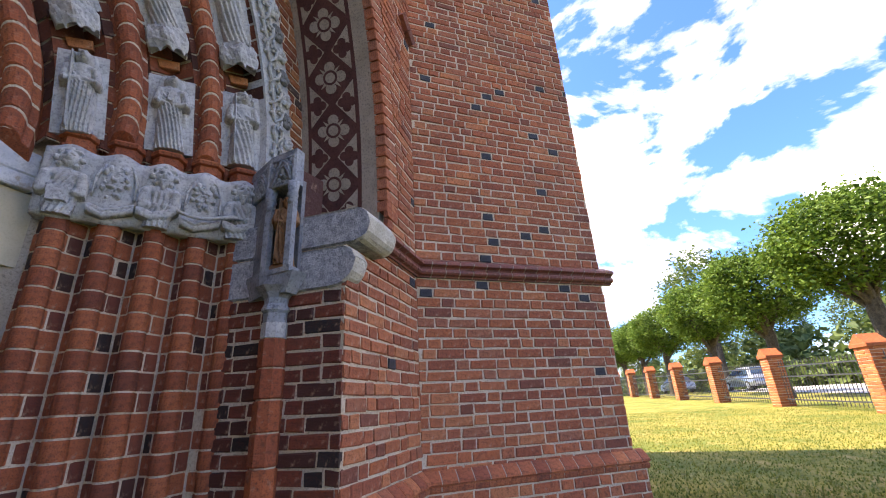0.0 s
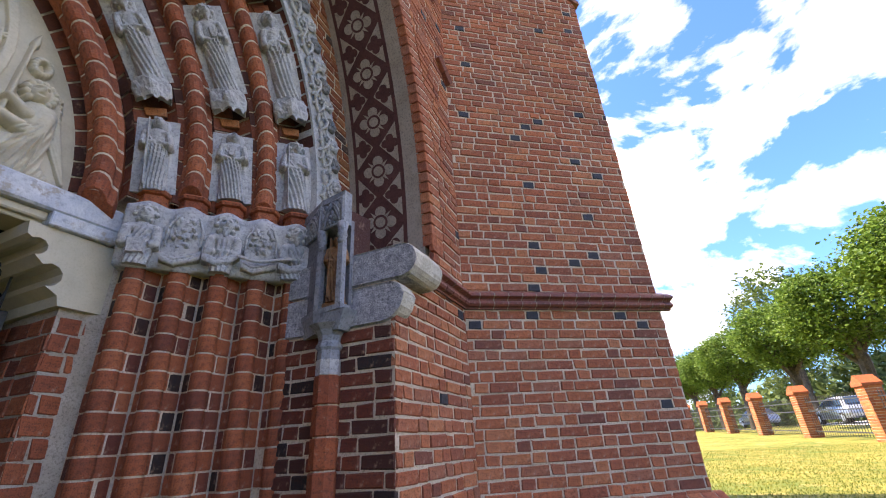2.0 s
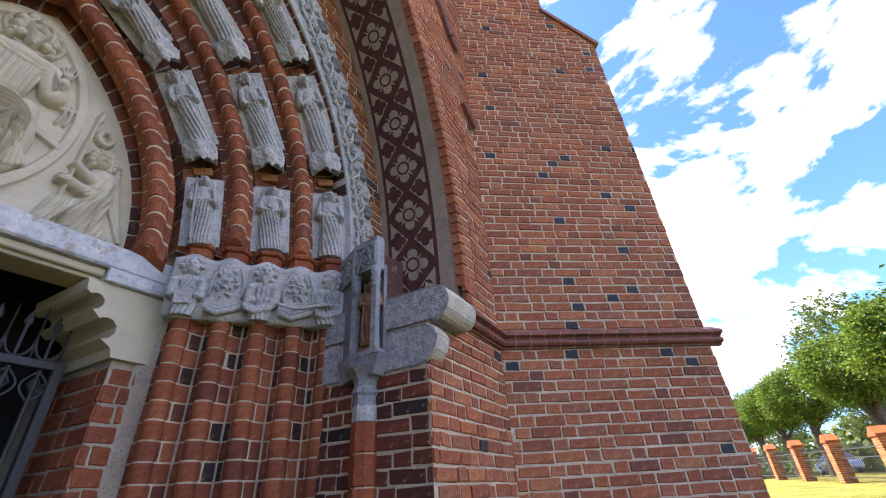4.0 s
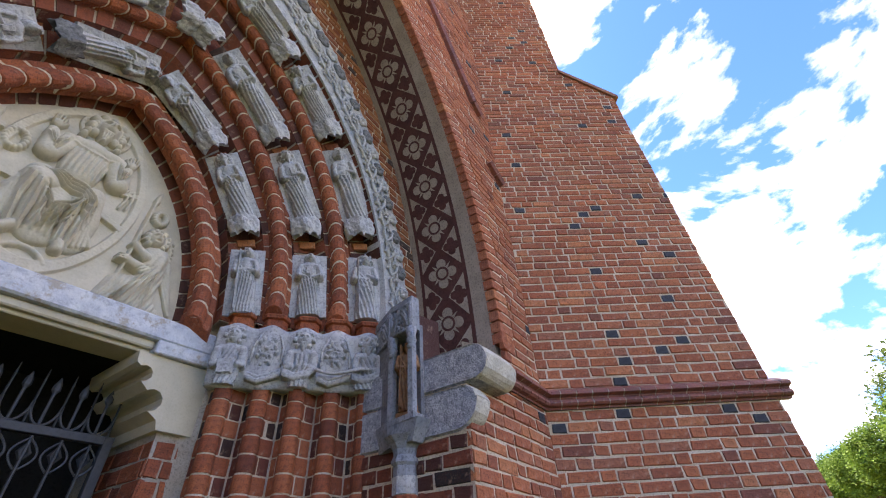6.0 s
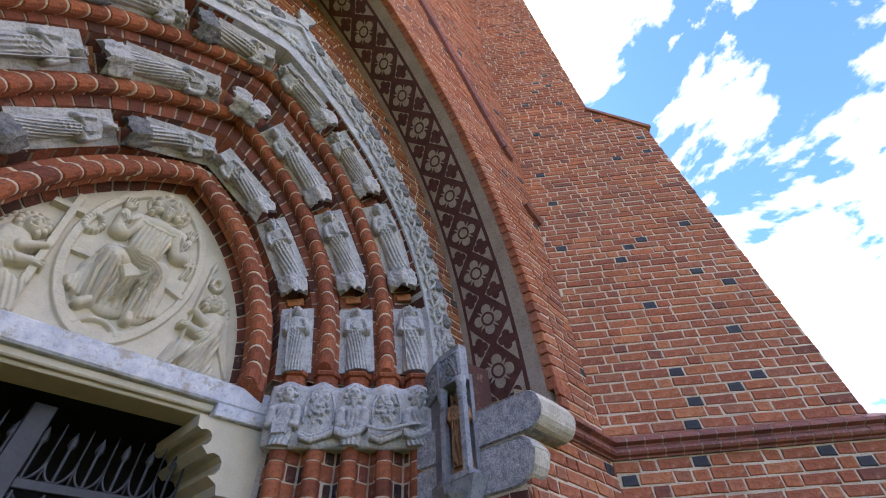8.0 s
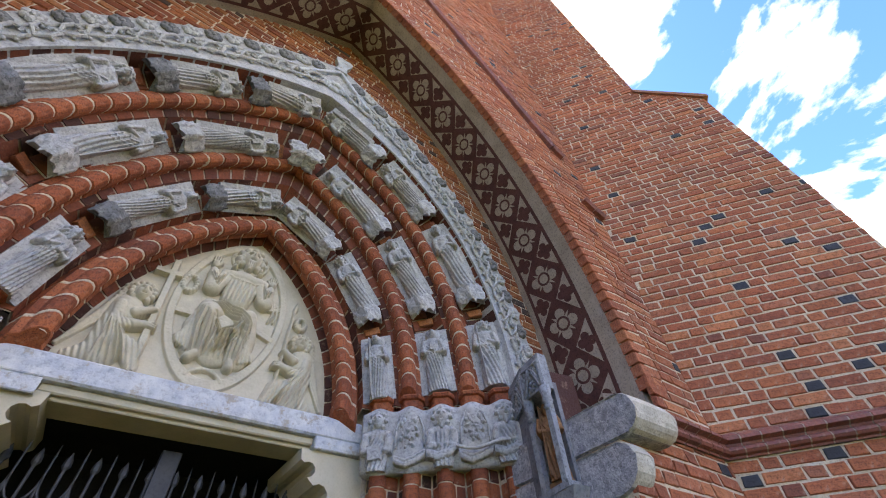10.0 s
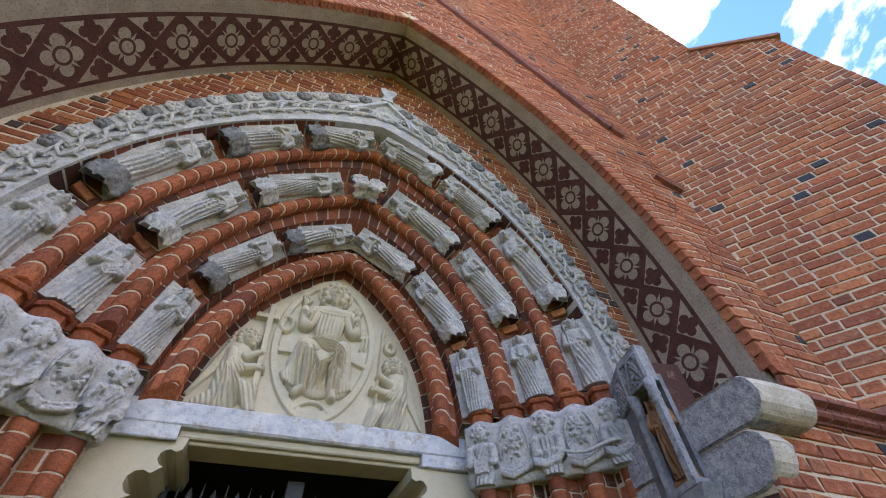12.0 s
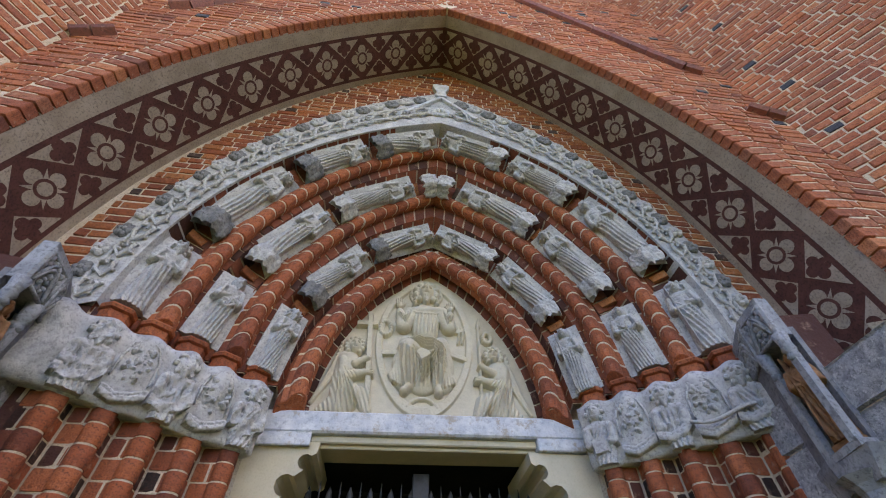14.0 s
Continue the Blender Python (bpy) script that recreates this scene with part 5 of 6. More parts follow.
def tabernacle(side):
    top = thing("niche_tabernacle", "grey stone tabernacle niche on a brick colonnette with a brown statuette", "tabernacle", "tabernacles")
    px = lambda pts: [(side * x, y) for x, y in pts]

    def prism(name, pts, z0, z1, mat, bev=0.0, s1=1.0):
        bm = bmesh.new()
        cx, cy = sum(p[0] for p in pts) / len(pts), sum(p[1] for p in pts) / len(pts)
        a = [bm.verts.new((side * x, y, z0)) for x, y in pts]
        b = [bm.verts.new((side * (cx + (x - cx) * s1), cy + (y - cy) * s1, z1)) for x, y in pts]
        bm.faces.new(a)
        bm.faces.new(b)
        for i in range(len(pts)):
            j = (i + 1) % len(pts)
            bm.faces.new((a[i], a[j], b[j], b[i]))
        return part(name, bm, mat, top)

    prism("side_slab", [(1.648, 1.585), (1.668, 1.57), (1.815, 1.85), (1.770, 1.862)], 2.29, 2.80, slate)
    prism("back_panel", [(1.735, 1.60), (1.690, 1.41), (1.715, 1.405), (1.83, 1.80)], 2.29, 2.86, slate)
    for cx, cy in ((1.643, 1.585), (1.608, 1.408)):
        prism("post", [(cx - 0.017, cy + 0.019), (cx + 0.019, cy + 0.017), (cx + 0.017, cy - 0.019), (cx - 0.019, cy - 0.017)], 2.29, 2.80, stone_bluish)
        bm = bmesh.new()
        tube(bm, [(side * (cx - 0.004), cy, z) for z in (2.66, 2.68, 2.70, 2.715, 2.74, 2.80)], [0.018, 0.03, 0.02, 0.034, 0.026, 0.036], 8)
        part("bracket", bm, stone_bluish, top, "", True)
    prism("post", [(1.765, 1.85), (1.79, 1.85), (1.80, 1.83), (1.77, 1.82)], 2.29, 2.80, stone_bluish)
    prism("plinth", [(1.63, 1.61), (1.588, 1.385), (1.68, 1.385), (1.83, 1.86), (1.765, 1.872)], 2.265, 2.295, stone_bluish)
    prism("corbel_base", [(1.645, 1.60), (1.62, 1.42), (1.70, 1.41), (1.79, 1.72), (1.72, 1.74)], 2.16, 2.268, stone_bluish, 0, 1.35)
    can = prism("canopy", [(1.632, 1.605), (1.596, 1.395), (1.665, 1.39), (1.84, 1.86), (1.765, 1.868)], 2.80, 3.03, stone_bluish, 0, 0.98)
    for (xa, ya), (xb, yb) in (((1.630, 1.585), (1.596, 1.405)), ((1.640, 1.61), (1.77, 1.845))):
        bm = bmesh.new()
        d = Vector((xb - xa, yb - ya, 0))
        P = lambda f, z, o=0.0: Vector((side * (xa + d.x * f - o * 0.8), ya + d.y * f, z))
        tube(bm, [P(0.08, 2.80, 0.012)] + [P(0.08 + 0.42 * k / 6, 2.80 + 0.13 * math.sin(k / 6 * 1.45), 0.014) for k in range(1, 7)] + [P(0.5 + 0.42 * k / 6, 2.80 + 0.13 * math.cos(k / 6 * 1.45), 0.014) for k in range(1, 7)], 0.010, 6)
        for k in range(6):
            a = k * math.pi / 3
            ellipsoid(bm, P(0.5 + 0.14 * math.cos(a), 2.845 + 0.028 * math.sin(a), 0.006), (0.014, 0.014, 0.014), 6, 5)
        for k in range(12):
            f = 0.06 + 0.88 * k / 11
            ellipsoid(bm, P(f, 2.93 + 0.03 * math.sin(k * 2.1), 0.0), (0.017, 0.017, 0.022), 6, 5)
        for w_ in (0.02, 0.98):
            tube(bm, [P(w_, 2.80, 0.008), P(w_, 2.975, 0.006)], 0.011, 6)
        for zz in (2.80, 2.975):
            tube(bm, [P(0, zz, 0.008), P(1, zz, 0.008)], 0.010, 6)
        for s_ in (-1, 1):
            tube(bm, [P(0.5 + s_ * 0.46, 2.82, 0.01), P(0.5 + s_ * 0.2, 2.93, 0.014), P(0.5, 2.965, 0.012)], 0.009, 6)
        part("tracery", bm, stone_bluish, top, "", True)
    for x, y in ((1.630, 1.60), (1.594, 1.40), (1.77, 1.855)):
        bm = bmesh.new()
        tube(bm, [(side * x, y, 2.72), (side * x, y, 2.76), (side * x, y, 2.95), (side * x, y, 2.99)], [0.012, 0.018, 0.016, 0.012], 6)
        part("pinnacle", bm, stone_bluish, top)
    # colonnette: capital, stone collar, octagonal brick shaft
    bm = bmesh.new()
    tube(bm, [(side * 1.685, 1.52, z) for z in (2.01, 2.06, 2.075, 2.085, 2.11, 2.14, 2.17, 2.20)], [0.062, 0.062, 0.075, 0.075, 0.062, 0.066, 0.085, 0.12], 8)
    part("capital", bm, stone_bluish, top)
    bm = bmesh.new()
    tube(bm, [(side * 1.685, 1.52, 1.93), (side * 1.685, 1.52, 2.01)], [0.068, 0.066], 8)
    part("collar", bm, stone, top)
    z = 1.93
    while z > 0.5:
        bm = bmesh.new()
        tube(bm, [(side * 1.685, 1.52, z - q) for q in (0.148, 0.142, 0.010, 0.004)], [0.066, 0.071, 0.071, 0.066], 8)
        part("shaft_brick", bm, shaft_one, top)
        z -= 0.152
    bm = bmesh.new()
    tube(bm, [(side * 1.69, 1.52, 0.0), (side * 1.69, 1.52, 1.93)], 0.062, 8)
    part("shaft_mortar", bm, mortar, top)
    # brown clay statuette in the niche
    me = obj("niche_statuette", figure_mesh(0.42, 0.135, 31, brown_clay, True), None, Matrix.Translation((side * 1.688, 1.495, 2.328)) @ Matrix.Rotation(radians(-62 * side), 4, "Z"))
    tagged(me, "brown clay statuette of a robed figure in a niche", "statue", "niche statuettes")
    bm = bmesh.new()
    add_box(bm, min(side * 1.635, side * 1.735), max(side * 1.635, side * 1.735), 1.425, 1.555, 2.295, 2.33, 0.006)
    part("statuette_foot", bm, brown_clay, top)


for side in (1, -1):
    tabernacle(side)
west_niche = Matrix.Translation((-(XW - XE) - 0.01, 0, 0))
for ob in [o for o in scene.objects if o.name in ("niche_tabernacle.001", "niche_statuette.001")]:
    ob.matrix_basis = west_niche @ ob.matrix_basis
# stone and brick fillet between the jamb and the tabernacle
for side in (1, -1):
    bm = bmesh.new()
    xe = XE if side > 0 else XW + 0.05
    vs_ = [(1.80, 1.90), (1.95, 1.86), (xe + 0.06, 1.55), (xe + 0.3, 1.5), (xe + 0.3, 2.2), (1.8, 2.2)]
    a = [bm.verts.new((side * x, y, -0.3)) for x, y in vs_]
    b = [bm.verts.new((side * x, y, 3.05)) for x, y in vs_]
    bm.faces.new(a)
    bm.faces.new(b)
    for i in range(len(vs_)):
        j = (i + 1) % len(vs_)
        bm.faces.new((a[i], a[j], b[j], b[i]))
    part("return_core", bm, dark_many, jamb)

# ---- sloping drip mouldings on the front wall ----
for side in (1, -1):
    rake = thing("drip_moulding", "maroon moulded brick drip mould rising over the arch", "moulding", kind="structure")
    for nm, pts in (("long_mould", [(2.56, 5.88), (2.42, 5.98), (2.05, 6.55), (1.6, 7.30), (1.1, 8.1), (0.5, 9.0), (0, 9.7)]), ("short_mould", [(2.80, 4.90), (2.68, 4.96), (2.55, 5.04)])):
        for (xa, za), (xb, zb) in zip(pts, pts[1:]):
            l = math.hypot(xb - xa, zb - za)
            ang = math.atan2(zb - za, xb - xa)
            n = max(1, int(l / 0.22))
            for k in range(n):
                bm = bmesh.new()
                c = ((xa + (xb - xa) * (k + 0.5) / n) * side, YF, za + (zb - za) * (k + 0.5) / n)
                ll = l / n * 0.5 - 0.003
                m = Matrix.Translation(c) @ Matrix.Rotation(-ang if side > 0 else ang, 4, "Y")
                prof = [(-0.02, -0.045), (0.05, -0.04), (0.075, -0.01), (0.06, 0.012), (0.045, 0.02), (-0.02, 0.05)]
                f0 = [bm.verts.new(m @ Vector((-ll, -p, -q if (xb < xa) == (side > 0) else q))) for p, q in prof]
                f1 = [bm.verts.new(m @ Vector((ll, -p, -q if (xb < xa) == (side > 0) else q))) for p, q in prof]
                bm.faces.new(f0)
                bm.faces.new(f1[::-1])
                for i in range(6):
                    bm.faces.new((f0[i], f1[i], f1[(i + 1) % 6], f0[(i + 1) % 6]))
                part("moulded_brick", bm, string_one, rake)

# ---- iron gate ----
gate = thing("iron_gate", "dark wrought-iron gate with leaf spearheads and scrolls, closed", "gate")
GY = 2.95
bm = bmesh.new()
add_box(bm, -0.80, 0.80, GY - 0.02, GY + 0.02, 2.275, 2.32, 0.004)
part("top_rail", bm, iron, gate)
for x in (-0.79, 0.79):
    bm = bmesh.new()
    add_box(bm, x - 0.025, x + 0.025, GY - 0.022, GY + 0.022, 0.0, 2.32, 0.004)
    part("stile", bm, iron, gate)
bm = bmesh.new()
add_box(bm, -0.06, 0.05, GY - 0.03, GY + 0.03, 0.0, 2.66, 0.006)
part("meeting_stile", bm, iron, gate)
for i in range(12):
    x = -0.715 + i * 0.13
    if abs(x) < 0.05:
        continue
    bm = bmesh.new()
    tube(bm, [(x, GY, 2.31), (x, GY, 2.48), (x, GY, 2.50), (x, GY, 2.53), (x, GY, 2.57)], [0.008, 0.008, 0.022, 0.018, 0.002], 6, 0.5)
    part("spearhead", bm, iron, gate)
    bm = bmesh.new()
    tube(bm, [(x + 0.065 * math.cos(a), GY, 2.43 - 0.11 * math.sin(a)) for a in [math.pi * k / 10 for k in range(11)]], 0.007, 6)
    tube(bm, [(x + 0.065, GY, 2.31), (x + 0.065, GY, 2.55), (x + 0.065, GY, 2.60)], [0.006, 0.006, 0.002], 5)
    part("loop", bm, iron, gate)
    bm = bmesh.new()
    tube(bm, [(x, GY, 0.05), (x, GY, 2.27)], 0.008, 6)
    for s in (-1, 1):
        for zc in (2.10, 1.55, 1.0):
            tube(bm, [(x + s * (0.055 * math.sin(a)), GY, zc + 0.16 * (1 - a / 3.3)) for a in [0.3 * k for k in range(11)]], 0.006, 5)
        tube(bm, [(x, GY, 2.15), (x + s * 0.02, GY, 2.19), (x, GY, 2.24)], [0.006, 0.014, 0.003], 5)
    part("scroll_bar", bm, iron, gate)

# ---- fence, trees, road ----
F0, FD = Vector((13.8, -7.2, 0)), Vector((4.26, 0.76, 0))
fence_dir = FD.normalized()
fang = math.atan2(fence_dir.y, fence_dir.x)
fence_brick = brick_material("fence_brick", True, [(0.0, (0.40, 0.13, 0.05)), (0.3, (0.34, 0.10, 0.042)), (0.6, (0.45, 0.16, 0.065)), (0.85, (0.30, 0.09, 0.04))])


def post_meshes():
    r = random.Random(2)
    vs, fs = [], []
    w, c = 0.24, 0.085
    for j in range(19):
        for k in range(4):
            m = Matrix.Rotation(k * math.pi / 2, 4, "Z")
            cuts = (-w, -0.02 if j % 2 else -0.1, w) if j % 2 == 0 else (-w, 0.1, w)
            for a, b in zip(cuts, cuts[1:]):
                sv, sf = brick_shape(b - a - 0.008, c - 0.012, r.choice((1, 2, 3)))
                n = len(vs)
                vs += [m @ Vector((a + x, -w + y - 0.004, j * c + z)) for x, y, z in sv]
                fs += [tuple(i + n for i in q) for q in sf]
    return vs, fs


def fence_post(m):
    top = thing("fence_post", "orange brick fence post with a gabled brick cap on the lawn", "fence post", "fence posts", m=m)
    obj("brickwork", post_me, top)
    obj("core", core_me, top)
    obj("gabled_cap", cap_me, top)
    return top


post_me = mesh_from("post_bricks", *post_meshes(), fence_brick)
bm = bmesh.new()
add_box(bm, -0.235, 0.235, -0.235, 0.235, -0.4, 1.62)
core_me = bpy.data.meshes.new("post_core")
bm.to_mesh(core_me)
bm.free()
core_me.materials.append(mortar)
bm = bmesh.new()
add_box(bm, -0.29, 0.29, -0.29, 0.29, 1.60, 1.70, 0.01)
extrude_poly(bm, [(-0.28, 1.70), (0.28, 1.70), (0.0, 1.95)], 0.28, None, 0.28)
bmesh.ops.recalc_face_normals(bm, faces=bm.faces)
cap_me = bpy.data.meshes.new("gabled_cap")
bm.to_mesh(cap_me)
bm.free()
cap_me.materials.append(fence_brick)

bm = bmesh.new()
SPAN = FD.length - 0.5
for z in (0.22, 0.95, 1.28):
    add_box(bm, 0, SPAN, -0.02, 0.02, z, z + 0.04)
rails_me = bpy.data.meshes.new("rails")
bm.to_mesh(rails_me)
bm.free()
rails_me.materials.append(iron)
bm = bmesh.new()
tube(bm, [(0, 0, 0.1), (0, 0, 1.38), (0, 0, 1.40), (0, 0, 1.52)], [0.011, 0.011, 0.02, 0.002], 5)
bar_me = bpy.data.meshes.new("bar")
bm.to_mesh(bar_me)
bm.free()
bar_me.materials.append(iron)
for i in range(-1, 8):
    p = F0 + FD * i
    g0, g1 = ground_height(p.x, p.y), ground_height((p + FD).x, (p + FD).y)
    fence_post(Matrix.Translation((p.x, p.y, g0)) @ Matrix.Rotation(fang, 4, "Z"))
    if i < 7:
        q = p + fence_dir * 0.25
        panel = thing("railing", "black iron railing panel with spiked bars between brick posts", "railing", "railing panels", m=Matrix.Translation((q.x, q.y, g0)) @ Matrix.Rotation(fang, 4, "Z") @ Matrix.Rotation(-math.atan2(g1 - g0, FD.length), 4, "Y"))
        obj("rail_set", rails_me, panel)
        for k in range(26):
            obj("bar", bar_me, panel, Matrix.Translation((0.08 + k * (SPAN - 0.16) / 25, 0, 0)))


def leaf_material(name, a, b):
    m, nt, bs = nodes_of(name, 0.55)
    rnd = nt.nodes.new("ShaderNodeNewGeometry").outputs["Random Per Island"]
    col = add_ramp(nt, rnd, [(0.0, a), (1.0, b)])
    nt.links.new(col, bs.inputs["Base Color"])
    tr = nt.nodes.new("ShaderNodeBsdfTranslucent")
    nt.links.new(col, tr.inputs[0])
    mx = nt.nodes.new("ShaderNodeMixShader")
    mx.inputs[0].default_value = 0.35
    nt.links.new(bs.outputs[0], mx.inputs[1])
    nt.links.new(tr.outputs[0], mx.inputs[2])
    nt.links.new(mx.outputs[0], nt.nodes["Material Output"].inputs[0])
    return m


leaf_lime = leaf_material("lime_leaf", (0.035, 0.085, 0.014), (0.155, 0.255, 0.05))
leaf_far = leaf_material("far_leaf", (0.05, 0.09, 0.03), (0.13, 0.18, 0.06))


def crown_mesh(name, rx, rz, zc, clumps, leaves, size, mat, seed):
    r = random.Random(seed)
    vs, fs = [], []
    for _ in range(clumps):
        d = Vector((r.gauss(0, 1), r.gauss(0, 1), r.gauss(0, 1))).normalized()
        q = r.uniform(0.55, 1.0) ** 0.5 * (1 + 0.22 * noise.noise(d * 2.3 + Vector((seed, 0, 0))))
        c = Vector((d.x * rx * q, d.y * rx * q, zc + d.z * rz * q))
        for _ in range(leaves):
            p = c + Vector((r.gauss(0, 1), r.gauss(0, 1), r.gauss(0, 0.6))) * size * 1.5
            e = Euler((r.uniform(-0.9, 0.9), r.uniform(-0.9, 0.9), r.uniform(0, 6.28))).to_matrix()
            s = size * r.uniform(0.6, 1.25)
            n = len(vs)
            vs += [p + e @ Vector(k) * s for k in ((-0.5, 0, -0.06), (0, -0.34, 0.05), (0.55, 0, -0.08), (0, 0.34, 0.05))]
            fs += [(n, n + 1, n + 2), (n, n + 2, n + 3)]
    return mesh_from(name, vs, fs, mat)


lime_crowns = [crown_mesh("crown", 2.3, 1.8, 5.2, 760, 24, 0.17, leaf_lime, s) for s in (1, 2)]


def trunk_mesh(seed):
    bm = bmesh.new()
    r = random.Random(seed)
    tube(bm, [(0, 0, -0.3), (0.02, 0, 0.3), (0.05, 0.03, 1.6), (0.0, 0.05, 2.9), (0.05, 0, 4.0)], [0.34, 0.26, 0.22, 0.24, 0.14], 10)
    for k in range(7):
        a = k * 0.9 + r.uniform(-0.3, 0.3)
        tube(bm, [(0, 0, 2.6 + 0.15 * k), (0.7 * math.cos(a), 0.7 * math.sin(a), 3.4 + 0.2 * k), (1.6 * math.cos(a), 1.6 * math.sin(a), 4.4 + 0.25 * k)], [0.13, 0.09, 0.03], 7)
    bmesh.ops.recalc_face_normals(bm, faces=bm.faces)
    me = bpy.data.meshes.new("trunk")
    bm.to_mesh(me)
    bm.free()
    me.materials.append(bark)
    return me


trunks = [trunk_mesh(1), trunk_mesh(2)]
for i, (x, y, s) in enumerate(((17.4, -9.66, 1.04), (23.3, -8.57, 0.97), (29.2, -7.57, 0.95), (36.5, -6.25, 0.92), (42.0, -5.3, 0.92), (48.0, -4.3, 0.95), (55.0, -3.2, 0.95))):
    tree = thing("lime_tree", "clipped lime tree with a dense sunlit green crown behind the fence", "tree", "lime trees", m=Matrix.Translation((x, y, ground_height(x, y) - 0.05)) @ Matrix.Rotation(i * 1.3, 4, "Z") @ Matrix.Scale(s, 4))
    obj("trunk", trunks[i % 2], tree)
    obj("crown", lime_crowns[i % 2], tree)
far_me = crown_mesh("crown", 5.0, 5.5, 11.5, 520, 9, 0.5, leaf_far, 5)
far_trunk = trunk_mesh(3)
for i, (x, y, s) in enumerate(((58.0, -15.8, 1.0), (62, -24, 0.62), (57, -30, 0.6), (70, -18, 0.6), (74, -9, 0.58), (80, -4, 0.6), (66, -37, 0.65), (85, -28, 0.62), (50, -38, 0.55))):
    tree = thing("broadleaf_tree", "tall hazy green tree standing beyond the road" if i == 0 else "green broadleaf tree beyond the road", "tree", "far trees", m=Matrix.Translation((x, y, 0.9)) @ Matrix.Rotation(i * 0.8, 4, "Z") @ Matrix.Scale(s, 4))
    obj("trunk", far_trunk, tree, Matrix.Diagonal((1.6, 1.6, 2.2, 1)))
    obj("crown", far_me, tree)

# road beyond the fence
nrm = Vector((fence_dir.y, -fence_dir.x, 0))
rv, rf = [], []
for i in range(40):
    p = F0 + fence_dir * (-20 + i * 4)
    for off in (6.0, 15.0):
        q = p + nrm * off
        rv.append((q.x, q.y, ground_height(q.x, q.y) + 0.03))
rf = [(2 * i, 2 * i + 1, 2 * i + 3, 2 * i + 2) for i in range(39)]
tagged(obj("road", mesh_from("road", rv, rf, paving)), "pale grey road running behind the fence", "road", kind="structure")
# parked cars beyond the fence
paint_silver, paint_nt, paint_b = nodes_of("silver_blue_paint", 0.28, 0.6)
paint_nt.links.new(add_ramp(paint_nt, add_noise(paint_nt, 3, 3), [(0.3, (0.30, 0.35, 0.42)), (0.7, (0.36, 0.41, 0.48))]), paint_b.inputs["Base Color"])
tinted, tint_nt, tint_b = nodes_of("car_glass", 0.08)
tint_b.inputs["Base Color"].default_value = (0.03, 0.06, 0.11, 1)
rubber = mottled("tyre_rubber", (0.02, 0.02, 0.02), (0.035, 0.035, 0.035), 12)


def car_shell(outline, half, top_half, z_split):
    """Side outline swept across the width; above z_split the sides lean inwards."""
    bm = bmesh.new()
    rows = []
    for k in (-1, -0.86, 0.86, 1):
        row = []
        for x, z in outline:
            w_ = half if z <= z_split else half + (top_half - half) * min(1, (z - z_split) / 0.5)
            dip = 0.05 if abs(k) == 1 else 0
            row.append(bm.verts.new((x * (1 - dip * 0.3), k * w_, z - dip * (z > z_split))))
        rows.append(row)
    n = len(outline)
    for r0, r1 in zip(rows, rows[1:]):
        for i in range(n):
            bm.faces.new((r0[i], r0[(i + 1) % n], r1[(i + 1) % n], r1[i]))
    bm.faces.new(rows[0][::-1])
    bm.faces.new(rows[-1])
    return bm


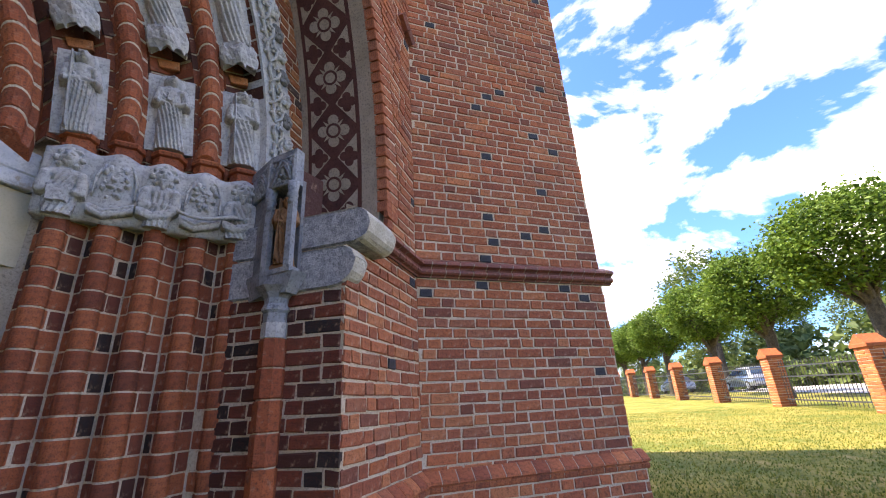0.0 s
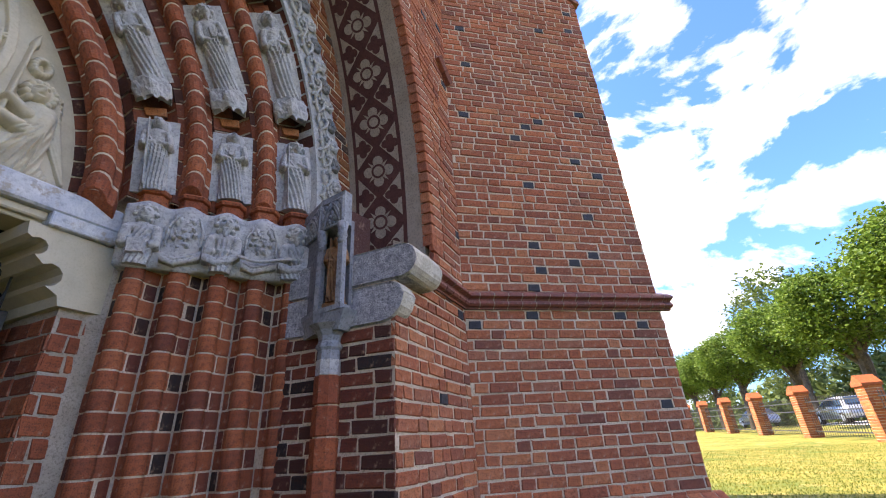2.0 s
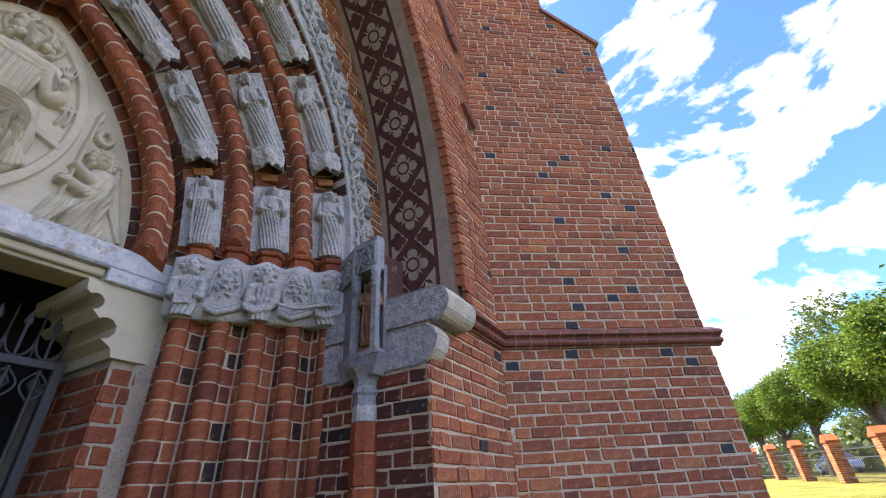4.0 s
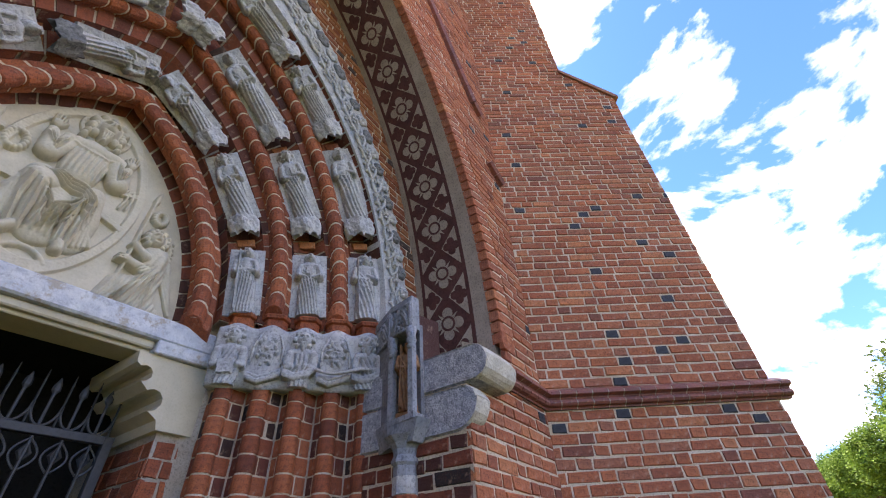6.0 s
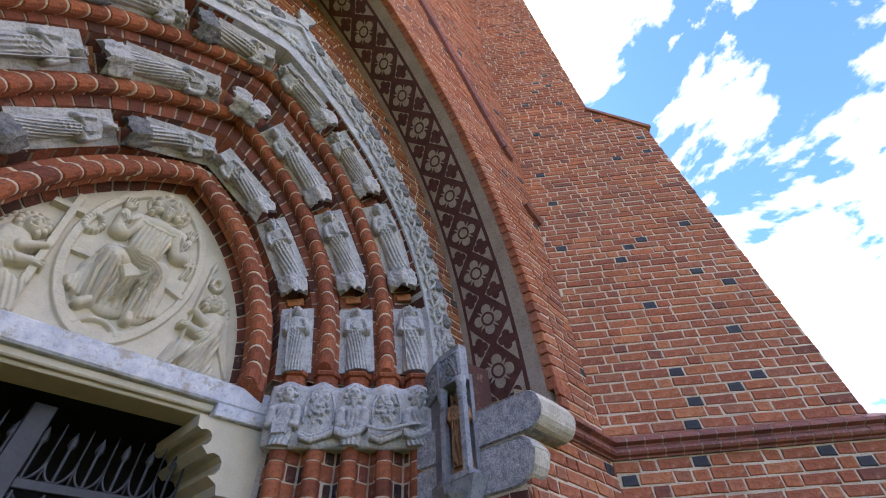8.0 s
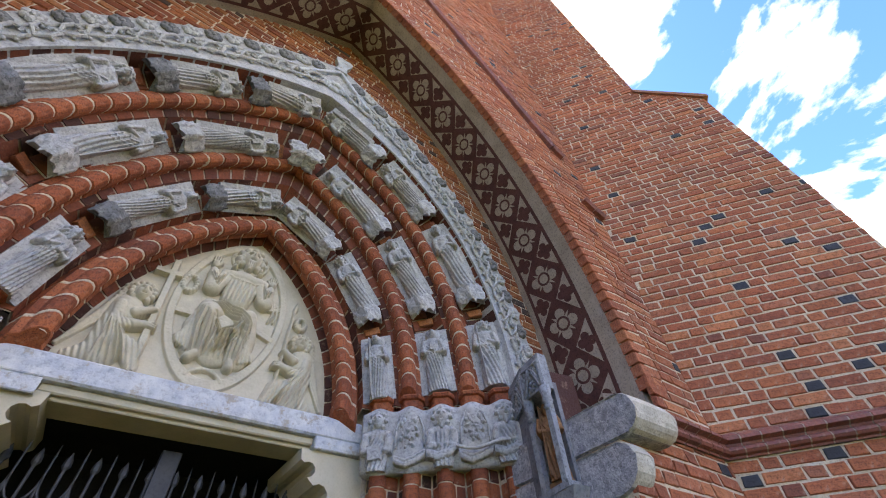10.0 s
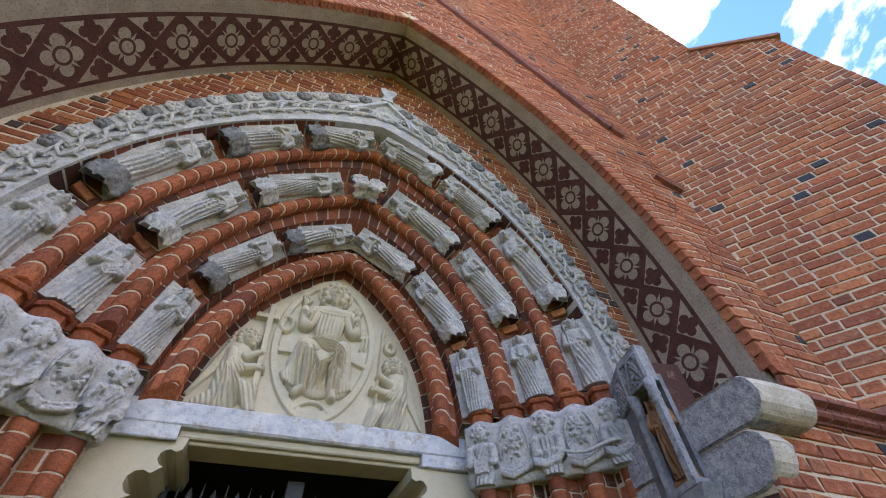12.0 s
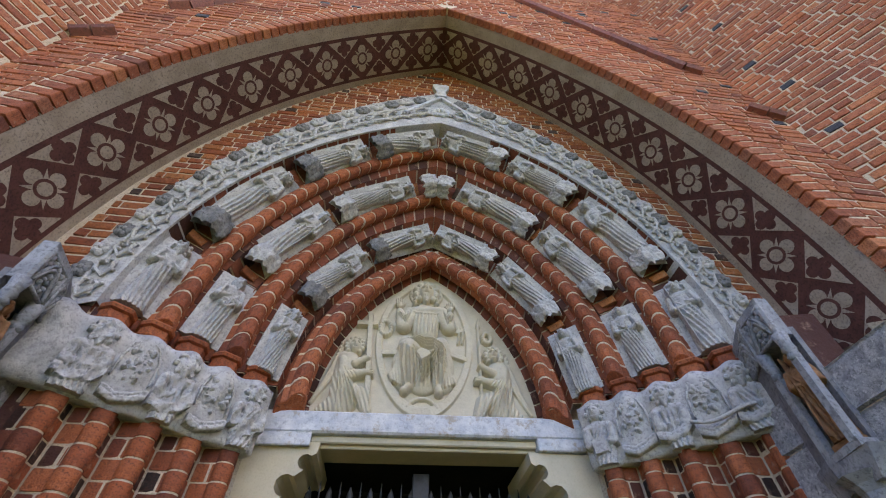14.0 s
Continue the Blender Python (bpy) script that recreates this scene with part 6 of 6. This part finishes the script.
def parked_car(m, label):
    top = thing("parked_car", label, "car", "parked cars", m=m)
    body = [(-2.1, 0.35), (-2.15, 0.6), (-2.0, 0.92), (-1.75, 0.98), (-1.35, 1.42), (-0.9, 1.50), (0.2, 1.49), (0.65, 1.36), (1.15, 0.98), (1.95, 0.82), (2.12, 0.6), (2.1, 0.35), (1.75, 0.28), (-1.75, 0.28)]
    part("body", car_shell(body, 0.88, 0.62, 0.95), paint_silver, top, "silver-blue painted body", True)
    for s_ in (-1, 1):
        for pts in ([(-1.45, 1.0), (-1.22, 1.36), (-0.45, 1.42), (-0.45, 1.0)], [(-0.38, 1.0), (-0.38, 1.42), (0.15, 1.42), (0.55, 1.30), (0.95, 1.0)]):
            bm = bmesh.new()
            lean = lambda z: 0.885 - 0.52 * max(0, z - 0.95) + 0.008
            a_ = [bm.verts.new((x, s_ * lean(z), z)) for x, z in pts]
            b_ = [bm.verts.new((x, s_ * (lean(z) - 0.05), z)) for x, z in pts]
            bm.faces.new(a_)
            bm.faces.new(b_[::-1])
            for i in range(len(pts)):
                j = (i + 1) % len(pts)
                bm.faces.new((a_[i], a_[j], b_[j], b_[i]))
            part("side_window", bm, tinted, top, "dark side window")
        for x in (-1.3, 1.32):
            bm = bmesh.new()
            tube(bm, [(x, s_ * y, 0.31) for y in (0.66, 0.68, 0.87, 0.89)], [0.27, 0.31, 0.31, 0.27], 18)
            wheel = part("wheel", bm, rubber, top, "black tyre", True)
            bm = bmesh.new()
            tube(bm, [(x, s_ * y, 0.31) for y in (0.87, 0.90, 0.905)], [0.20, 0.19, 0.05], 14)
            part("rim", bm, paint_silver, wheel, "silver wheel rim")
    for x0, z0, x1, z1, nm in ((0.66, 1.39, 1.13, 1.03, "windscreen"), (-1.40, 1.42, -1.76, 1.03, "rear_window")):
        bm = bmesh.new()
        vs_ = [bm.verts.new(p) for p in ((x0, -0.56, z0), (x0, 0.56, z0), (x1, 0.70, z1), (x1, -0.70, z1))]
        f_ = bm.faces.new(vs_)
        ext_ = bmesh.ops.extrude_face_region(bm, geom=[f_])
        bmesh.ops.translate(bm, vec=(0.03 if x1 > 0 else -0.03, 0, 0.03), verts=[v for v in ext_["geom"] if isinstance(v, bmesh.types.BMVert)])
        part(nm, bm, tinted, top, "dark window glass")
    return top


for along, off in ((20.4, 7.4), (33.9, 7.6)):
    q = F0 + fence_dir * along + nrm * off
    parked_car(Matrix.Translation((q.x, q.y, ground_height(q.x, q.y) + 0.03)) @ Matrix.Rotation(fang, 4, "Z"), "silver-blue hatchback parked on the road behind the fence")

# low brick boundary wall and hedge across the road
r_ = random.Random(6)
vs, fs = [], []
for k in range(11000):
    q = F0 + fence_dir * r_.uniform(-25, 110) + nrm * r_.uniform(19, 26)
    p = Vector((q.x, q.y, ground_height(q.x, q.y) + r_.uniform(0.0, 6.5) * (0.65 + 0.35 * math.sin(q.x * 0.35))))
    e = Euler((r_.uniform(-1, 1), r_.uniform(-1, 1), r_.uniform(0, 6.28))).to_matrix()
    n = len(vs)
    vs += [p + e @ Vector(c) * 1.1 for c in ((-0.5, 0, -0.06), (0, -0.34, 0.05), (0.55, 0, -0.08), (0, 0.34, 0.05))]
    fs += [(n, n + 1, n + 2), (n, n + 2, n + 3)]
tagged(obj("hedge", mesh_from("hedge", vs, fs, leaf_far)), "dark green shrubs lining the far side of the road", "shrubs", kind="stuff")

# grass blades on the near lawn
leaf_grass = leaf_material("grass_blade", (0.07, 0.115, 0.018), (0.24, 0.24, 0.055))
vs, fs = [], []
for k in range(48000):
    x = 4.0 + 14 * r_.random() ** 1.5
    y = -9.0 + 10.0 * r_.random()
    z = ground_height(x, y)
    a, s = r_.uniform(0, 6.28), r_.uniform(0.012, 0.032)
    n = len(vs)
    vs += [(x - 0.008 * math.cos(a), y - 0.008 * math.sin(a), z), (x + 0.008 * math.cos(a), y + 0.008 * math.sin(a), z), (x + s * 0.5 * math.sin(a), y + s * 0.5 * math.cos(a), z + s)]
    fs.append((n, n + 1, n + 2))
tagged(obj("grass", mesh_from("grass", vs, fs, leaf_grass)), "short patchy grass of the lawn", "grass", kind="stuff")
